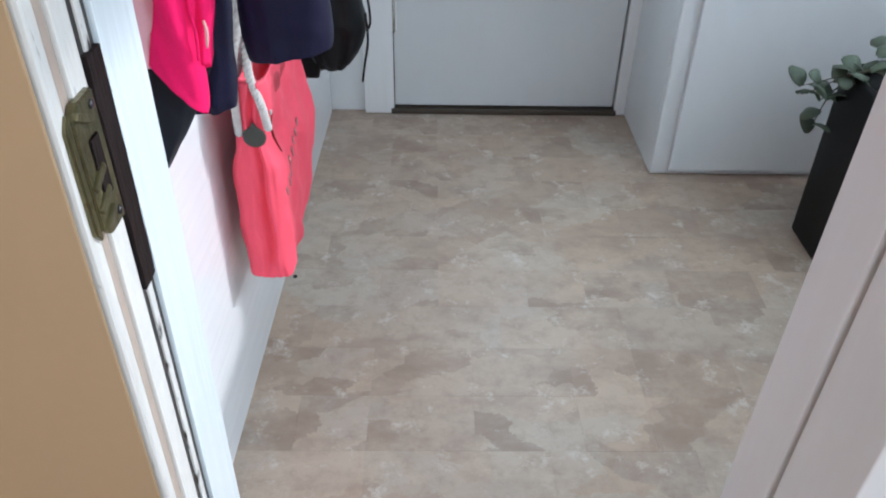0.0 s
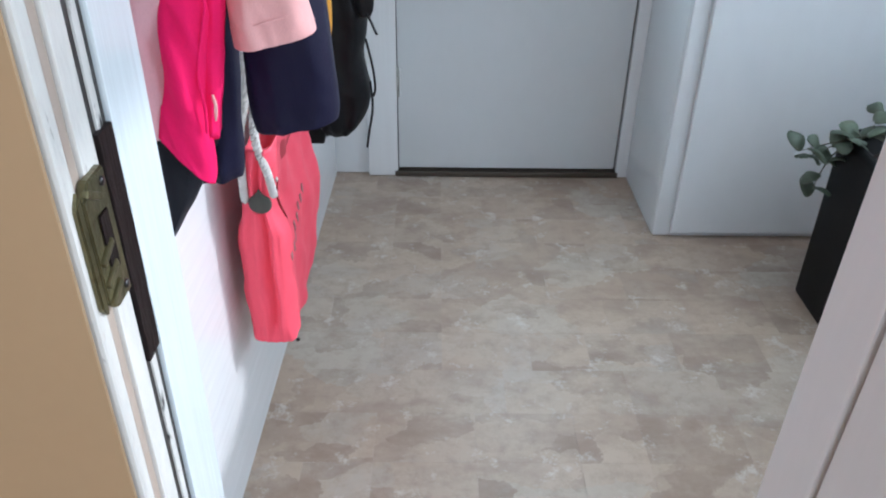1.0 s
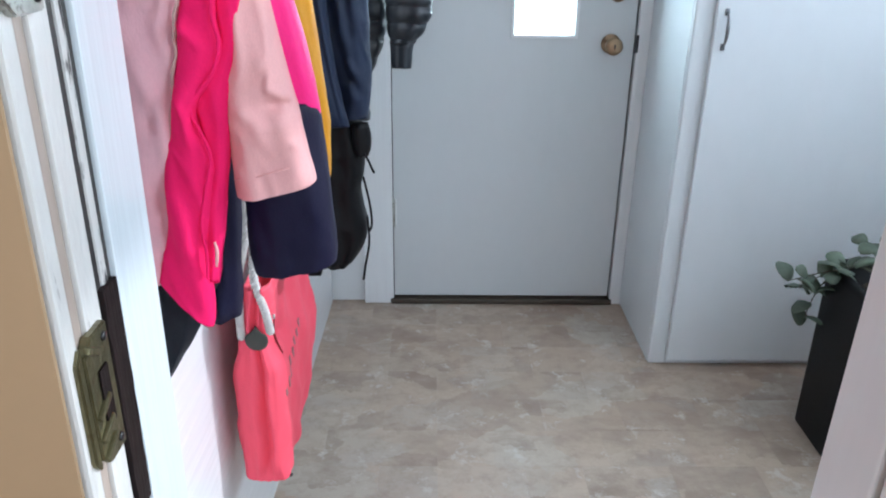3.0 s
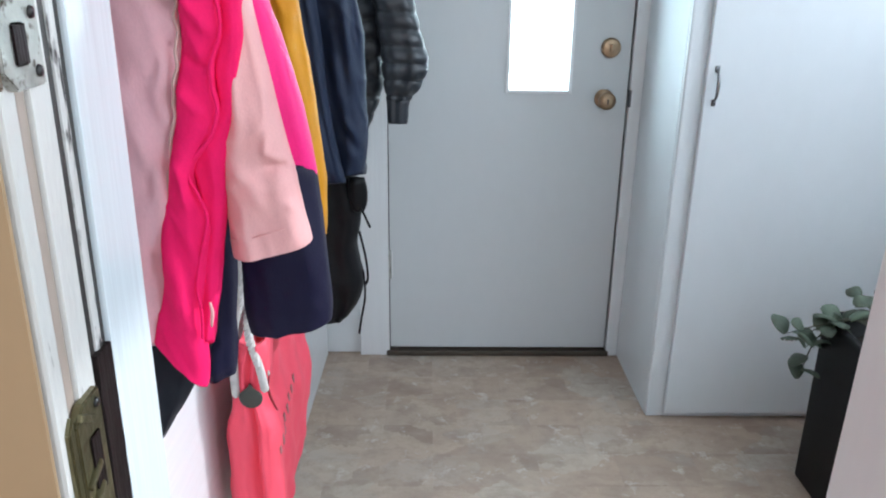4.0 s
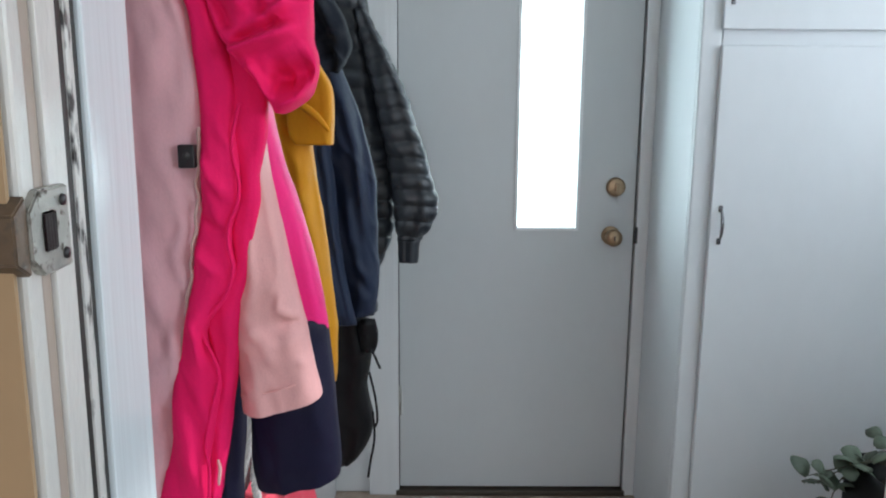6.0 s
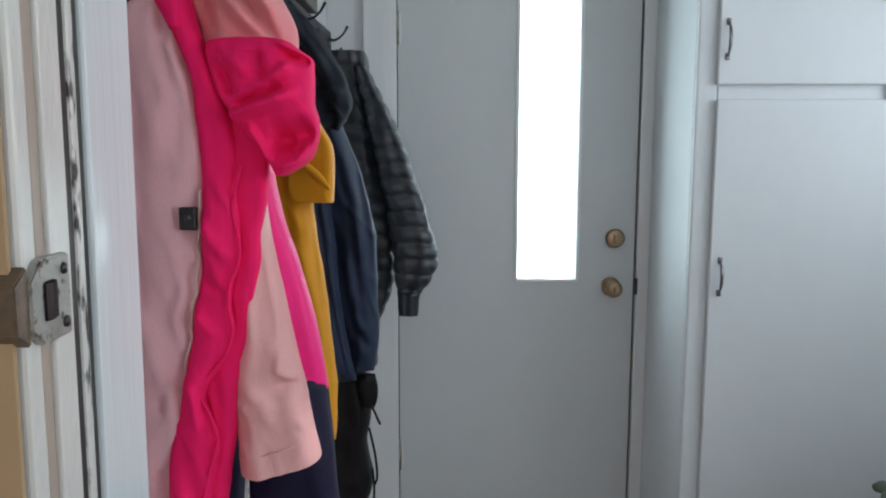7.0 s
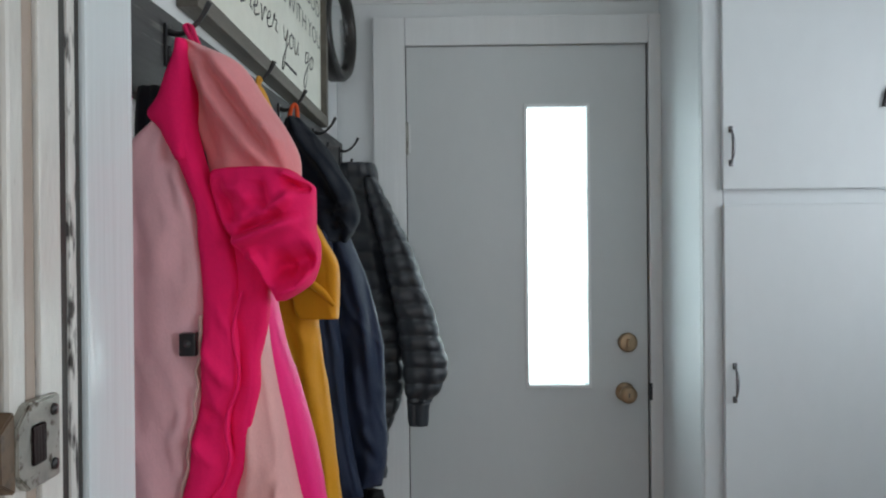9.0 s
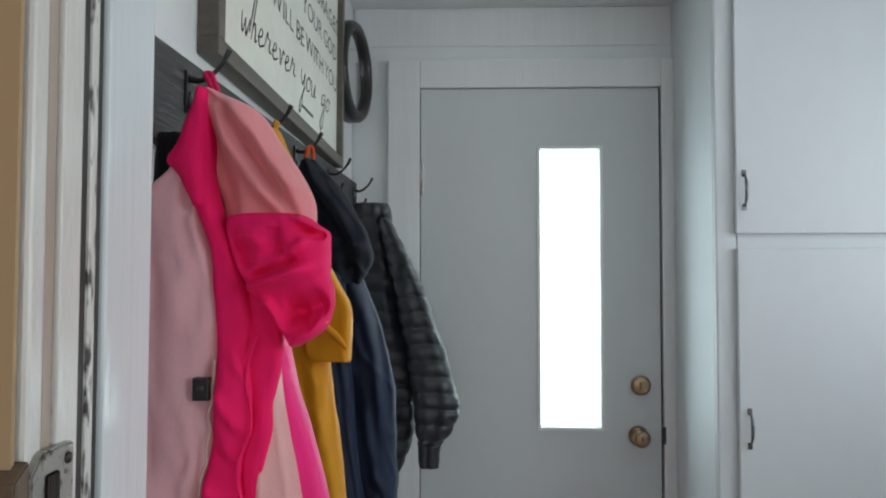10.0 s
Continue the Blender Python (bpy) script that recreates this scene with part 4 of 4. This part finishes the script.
press_folds(nav_bm, -0.850, (([(-0.080, 1.43), (-0.045, 1.28), (-0.030, 1.12)], 0.015, 0.010), ([(-0.060, 1.42), (-0.028, 1.26), (-0.018, 1.10)], -0.014, 0.009), ([(-0.070, 1.20), (-0.050, 1.06), (-0.040, 0.93)], 0.012, 0.010), ([(-0.050, 1.00), (-0.025, 0.96), (-0.008, 0.95)], -0.010, 0.008), ([(-0.050, 1.03), (-0.025, 0.99)], 0.010, 0.007)))
part("body", nav_bm, NAVY, nav, smooth=True)
part("sleeve", drape([(1.46, -0.150, -0.110), (1.35, -0.150, -0.100), (1.274, -0.146, -0.096), (1.199, -0.138, -0.088), (1.124, -0.126, -0.083), (1.048, -0.114, -0.075), (0.973, -0.104, -0.064), (0.893, -0.094, -0.046)], -0.915, 0.036, 0.004, 1.5, 16.0, 0.9, crumple=0.010), NAVY, nav, smooth=True)
part("hang_loop", tube([(-0.196, -0.90, 1.685), (-0.192, -0.89, 1.712), (-0.188, -0.875, 1.722), (-0.182, -0.885, 1.710), (-0.178, -0.90, 1.685)], 0.0045, 8, 20), ORANGE, nav, "bright orange hanging loop", True)

# quilted down jacket
puf = thing("puffer_jacket", "dark grey quilted down jacket on a hook", "jacket", "coats on the rail")
part("body", drape([(1.645, -0.160, -0.070), (1.529, -0.180, -0.041), (1.423, -0.185, -0.015), (1.317, -0.185, -0.004), (1.210, -0.185, 0.006), (1.103, -0.185, 0.006), (0.997, -0.185, 0.000), (0.891, -0.180, -0.038), (0.775, -0.170, -0.046)],
                   -0.385, 0.07, 0.006, 3.0, 17.0, crumple=0.006, ribs=0.013, pitch=0.050, steps=170), PUFFER, puf, "quilted body", True)
part("sleeve", drape([(1.600, -0.090, -0.062), (1.497, -0.066, -0.009), (1.415, -0.046, 0.032), (1.334, -0.030, 0.060), (1.252, -0.014, 0.087), (1.171, 0.000, 0.110), (1.089, 0.010, 0.129), (1.035, 0.014, 0.112), (0.995, 0.020, 0.084)],
                     -0.450, [0.03, 0.045, 0.05, 0.05, 0.05, 0.045, 0.03], 0.004, 1.5, 18.0, 0.9, crumple=0.006, ribs=0.011, pitch=0.042, steps=150), PUFFER, puf, "quilted sleeve", True)
part("cuff", drape([(1.000, 0.018, 0.084), (0.975, 0.020, 0.078), (0.950, 0.020, 0.077), (0.930, 0.024, 0.074)], -0.450, 0.028, 0.002, 3.0, 19.0, 0.9, crumple=0.002, steps=16), PUFFER, puf, smooth=True)

# black drawstring bag under the navy jacket
bag = thing("drawstring_bag", "black nylon drawstring bag hanging on the wall", "bag")
part("body", drape([(1.02, -0.170, -0.090), (0.905, -0.180, -0.045), (0.854, -0.180, -0.036), (0.807, -0.180, -0.026), (0.760, -0.180, -0.028), (0.713, -0.180, -0.036), (0.665, -0.180, -0.030), (0.618, -0.178, -0.023), (0.571, -0.165, -0.034), (0.520, -0.135, -0.072)],
                   -0.80, 0.06, 0.006, 3.0, 20.0, crumple=0.008), BLACK_CLOTH, bag, smooth=True)
part("knot", drape([(0.885, -0.045, -0.012), (0.855, -0.050, -0.006), (0.825, -0.046, -0.008), (0.805, -0.036, -0.014)], -0.845, 0.016, 0.004, 1.0, 21.0, 0.9, crumple=0.006, steps=16, around=20), BLACK_CLOTH, bag, smooth=True)
for pts in ([(-0.030, -0.85, 0.83), (-0.012, -0.86, 0.80), (-0.006, -0.86, 0.785), (0.000, -0.86, 0.772)], [(-0.026, -0.85, 0.76), (-0.012, -0.86, 0.70), (-0.008, -0.86, 0.65), (-0.014, -0.86, 0.63)], [(-0.020, -0.84, 0.66), (-0.016, -0.85, 0.60), (-0.026, -0.85, 0.54), (-0.032, -0.85, 0.50)]):
    part("cord", tube(pts, 0.0028, 7, 16), BLACK_CLOTH, bag, smooth=True)
part("corner", drape([(0.545, -0.180, -0.138), (0.515, -0.186, -0.134), (0.488, -0.178, -0.140)], -0.80, 0.02, 0.003, 1.0, 22.0, 0.8, crumple=0.004, steps=14, around=20), BLACK_CLOTH, bag, smooth=True)

# coral tote bag
tote = thing("tote_bag", "neon coral canvas tote bag with white rope handles", "bag")


def tote_body():
    rows = [(0.320, -0.215, -0.148, -1.17), (0.324, -0.222, -0.140, -1.155), (0.38, -0.226, -0.133, -1.08), (0.47, -0.228, -0.122, -1.02), (0.55, -0.225, -0.124, -1.005), (0.61, -0.217, -0.134, -1.015), (0.67, -0.205, -0.146, -1.03), (0.725, -0.194, -0.147, -1.04)]
    rings = []
    for s in range(49):
        z, xl, xr, far = spline(rows, s / 48)
        hl = (far + 1.356) / 2
        ring = []
        for i in range(112):
            side, q = divmod(i, 28)
            q = 2 * q / 28 - 1
            u, v = ((q, -1), (1, q), (-q, 1), (-1, -q))[side]
            r = (abs(u) ** 7 + abs(v) ** 7) ** (1 / 7)
            u, v = u / r, v / r
            p = Vector(((xl + xr) / 2 + (xr - xl) / 2 * u, -1.356 + hl + hl * v, z))
            n1 = noise.noise(Vector((p.x * 30, p.y * 9, p.z * 8)))
            near = max(-v, 0) ** 3 * min(1, (z - 0.318) / 0.05)
            bend = 0.25 * noise.noise(Vector((z * 7, 3.0, 0)))
            crease = near * (0.006 * math.exp(-((u + 0.25 + bend) / 0.16) ** 2) - 0.010 * math.exp(-((u - 0.12 + bend) / 0.13) ** 2) + 0.005 * math.exp(-((u - 0.5 + bend) / 0.15) ** 2))
            p.y += 0.006 * n1 * v - crease
            p.y += 0.003 * noise.noise(Vector((u * 5, z * 14, 1.0))) * max(-v, 0) ** 2
            p.x += (0.012 * noise.noise(Vector((p.y * 14, p.z * 12 + p.y * 6, 4.0))) + 0.004 * noise.noise(Vector((p.y * 40, p.z * 30, 1.0)))) * u
            p.x -= 0.024 * max(u, 0) * (1 - v) / 2 * min(1, max(0, (0.70 - z) / 0.1)) * min(1, max(0, (z - 0.32) / 0.16))
            ring.append(p)
        rings.append(ring)
    top = rings[-1]
    mid = sum(top, Vector()) / len(top)
    rings.append([mid + (p - mid) * 0.9 for p in top])
    rings.append([mid + (p - mid) * 0.86 - Vector((0, 0, 0.06)) for p in top])
    return loft(rings)


tote_skin = part("body", tote_body(), CORAL, tote, "neon coral canvas body", True)
bpy.context.view_layer.update()
for pts in ([(-0.200, -1.356, 0.630), (-0.199, -1.360, 0.68), (-0.195, -1.352, 0.75), (-0.177, -1.335, 0.87), (-0.186, -1.27, 1.20), (-0.200, -1.17, 1.66)],
            [(-0.150, -1.354, 0.640), (-0.155, -1.360, 0.685), (-0.172, -1.350, 0.75), (-0.168, -1.325, 0.87), (-0.178, -1.26, 1.20), (-0.190, -1.17, 1.66)]):
    rope = bmesh.new()
    for k in range(3):
        twist = []
        for j in range(91):
            q, a = spline(pts, j / 90), j * 1.05 + k * 2.094
            twist.append((q[0] + 0.0038 * math.cos(a), q[1] + 0.0038 * math.sin(a), q[2]))
        join(rope, tube(twist, 0.0042, 6, 150))
    part("rope_handle", rope, ROPE, tote, "white twisted rope handle", True)
drop = [(0.0005, 0), (0.0185, 0), (0.0205, 0.002), (0.018, 0.004), (0.0005, 0.005)]
bm = turned(drop, 26, pose(-0.173, -1.362, 0.630, 90, 0, 0))
for v in bm.verts:
    if v.co.z > 0.632:
        v.co.z += 0.010 * max(0, 1 - abs(v.co.x + 0.173) / 0.010) ** 1
        v.co.x += (-0.173 - v.co.x) * 0.5 * max(0, (v.co.z - 0.640) / 0.012)
part("tag", bm, fabric("dark_grey_felt", (0.085, 0.085, 0.075), 0.8), tote, "dark grey teardrop tag", True)
for i in range(8):
    y0, z0 = -1.315 + 0.021 * i, 0.492 + 0.009 * i
    hit, where, out, _ = tote_skin.ray_cast((0.3, y0, z0), (-1, 0, 0))
    x0 = where.x if hit else -0.13
    bm = box((-0.0012, -0.005, -0.008 - 0.003 * (i % 3)), (0.0012, 0.004, 0.010 + 0.003 * (i % 2)), 0.0006)
    bmesh.ops.transform(bm, matrix=pose(x0, y0, z0, 18), verts=bm.verts)
    part("print_bar", bm, GREY_INK, tote)

slit = []
for y0, z0 in ((-1.325, 0.655), (-1.318, 0.625), (-1.308, 0.595), (-1.298, 0.565)):
    hit, where, out, _ = tote_skin.ray_cast((0.3, y0, z0), (-1, 0, 0))
    slit.append((where.x + 0.001 if hit else -0.13, y0, z0))
part("seam", tube(slit, [0.0015, 0.0028, 0.0024, 0.001], 8, 20), ZIP_RED, tote, "dark red open seam", True)
part("rivet", turned([(0.0005, 0), (0.005, 0), (0.004, 0.0025), (0.0005, 0.003)], 14, pose(slit[0][0], slit[0][1] - 0.008, slit[0][2] + 0.006, 0, 90, 0)), ROPE, tote, "small white rivet", True)

# ---- planter with eucalyptus ----
LEAF = material("dusty_green_leaf", (0.10, 0.135, 0.095), 0.55, vary=0.25, scale=20, grain=120, bump=0.2, random_tint=0.25)
STEM = material("grey_green_stem", (0.07, 0.075, 0.05), 0.6, vary=0.2)
SOIL = material("dark_soil", (0.03, 0.022, 0.016), 0.9, vary=0.4, scale=30, grain=150, bump=0.9)
pot = thing("planter", "tall matt black square planter on the floor", "planter", at=(1.306, -0.842, 0))


def planter_shell():
    rings = []
    for z, sc, c in ((0.0, 0.138, 0.02), (0.006, 0.141, 0.024), (0.25, 0.143, 0.028), (0.47, 0.146, 0.034), (0.490, 0.146, 0.036), (0.497, 0.138, 0.036), (0.492, 0.128, 0.034), (0.44, 0.124, 0.032)):
        ring = []
        for qx, qy, a0 in ((1, 1, 0), (-1, 1, 90), (-1, -1, 180), (1, -1, 270)):
            for k in range(6):
                a = radians(a0 + 18 * k)
                ring.append(Vector((qx * (sc - c) + c * math.cos(a), qy * (sc - c) + c * math.sin(a), z)))
        rings.append(ring)
    return loft(rings)


part("shell", planter_shell(), PLANTER, pot, smooth=True)
part("soil", turned([(0.001, 0.43), (0.116, 0.43), (0.110, 0.447), (0.05, 0.452), (0.001, 0.452)], 24), SOIL, pot)
plant = thing("eucalyptus_plant", "dusty green round-leaved plant in the black planter", "plant", at=(1.306, -0.842, 0.44))
rng = random.Random(5)


def leaf_mesh(size):
    bm = bmesh.new()
    n1, n2 = 8, 4
    grid = [[bm.verts.new((size * (i / n1), size * 0.46 * math.sin(math.pi * min(0.98, (i / n1) * 0.94 + 0.03)) ** 0.7 * (2 * j / n2 - 1),
                           size * (0.16 * math.sin(math.pi * i / n1) - 0.10 * abs(2 * j / n2 - 1)))) for j in range(n2 + 1)] for i in range(n1 + 1)]
    for i in range(n1):
        for j in range(n2):
            bm.faces.new((grid[i][j], grid[i + 1][j], grid[i + 1][j + 1], grid[i][j + 1]))
    ret = bmesh.ops.extrude_face_region(bm, geom=bm.faces[:])
    for g in ret["geom"]:
        if isinstance(g, bmesh.types.BMVert):
            g.co.z += 0.0012
    bmesh.ops.recalc_face_normals(bm, faces=bm.faces)
    me = bpy.data.meshes.new("leaf")
    bm.to_mesh(me)
    bm.free()
    for p in me.polygons:
        p.use_smooth = True
    me.materials.append(LEAF)
    return me


leaf_meshes = [leaf_mesh(q) for q in (0.042, 0.050, 0.058)]
stems = [[(0, 0, 0), (-0.10, 0.04, 0.075), (-0.18, 0.07, 0.050), (-0.255, 0.085, 0.020)], [(0, 0.02, 0), (-0.10, 0.07, 0.07), (-0.165, 0.10, 0.0), (-0.195, 0.10, -0.12)],
         [(-0.02, 0, 0), (-0.09, 0.05, 0.075), (-0.16, 0.08, 0.045), (-0.23, 0.09, 0.0)], [(0.02, 0, 0), (0.0, 0.03, 0.08), (-0.04, 0.07, 0.115), (-0.08, 0.09, 0.125)], [(0, 0.02, 0), (-0.08, 0.06, 0.075), (-0.15, 0.08, 0.03), (-0.20, 0.085, -0.02)]]
for pts in stems:
    st = part("stem", tube(pts, [0.003, 0.0025, 0.0018, 0.001], 6, 18), STEM, plant, smooth=True)
    for k in range(7):
        t = 0.42 + 0.58 * k / 6
        p = Vector(spline(pts, t))
        ob = new("leaf", leaf_meshes[rng.randrange(3)])
        ob.parent = st
        ob.matrix_basis = pose(p.x, p.y, p.z, rng.uniform(-40, 40), rng.uniform(-50, 35), k * 137 + rng.uniform(-20, 20))

# small hook and strap on the far closet door
strap = thing("hanging_strap", "pale grey strap on a dark hook on the closet", "strap")
part("hook", tube([(1.332, -0.424, 1.83), (1.322, -0.440, 1.825), (1.306, -0.446, 1.815), (1.300, -0.446, 1.79), (1.297, -0.444, 1.772)], 0.005, 8, 20), DARK_METAL, strap, "dark iron hook", True)
part("band", drape([(1.80, 1.331, 1.352), (1.70, 1.332, 1.354), (1.55, 1.334, 1.356), (1.415, 1.336, 1.358)], -0.436, 0.006, 0.001, 1.0, 23.0, 0.6, crumple=0.001, steps=20, around=16), fabric("pale_grey_strap", (0.35, 0.35, 0.36)), strap, smooth=True)

tagged(obj("pebble", turned([(0.0005, 0), (0.005, 0.001), (0.006, 0.004), (0.003, 0.007), (0.0005, 0.0075)], 10), SEAL, smooth=True, m=pose(-0.222, -0.958, 0)), "small dark pebble on the floor by the wall", "pebble")

# ---- floor tiles ----
tile_meshes = {}


def tile_mesh(w, h):
    if (w, h) not in tile_meshes:
        bm = box((0.0001, 0.0001, -0.0019), (w - 0.0001, h - 0.0001, 0.0), 0)
        top = [e for e in bm.edges if all(v.co.z > -0.001 for v in e.verts)]
        bmesh.ops.bevel(bm, geom=top, offset=0.0002, segments=1, affect="EDGES")
        me = bpy.data.meshes.new("tile")
        bm.to_mesh(me)
        bm.free()
        me.materials.append(VINYL)
        tile_meshes[(w, h)] = me
    return tile_meshes[(w, h)]


rng = random.Random(11)
y = 0.0
while y > -2.0:
    h = 0.15
    x = -0.30 - rng.choice((0.0, 0.075, 0.15))
    while x < 1.75:
        w = rng.choice((0.15, 0.225, 0.30))
        ob = new("tile", tile_mesh(w, h))
        ob.parent = floor
        ob.matrix_basis = pose(x, y - h - 0.02, 0)
        x += w
    y -= h
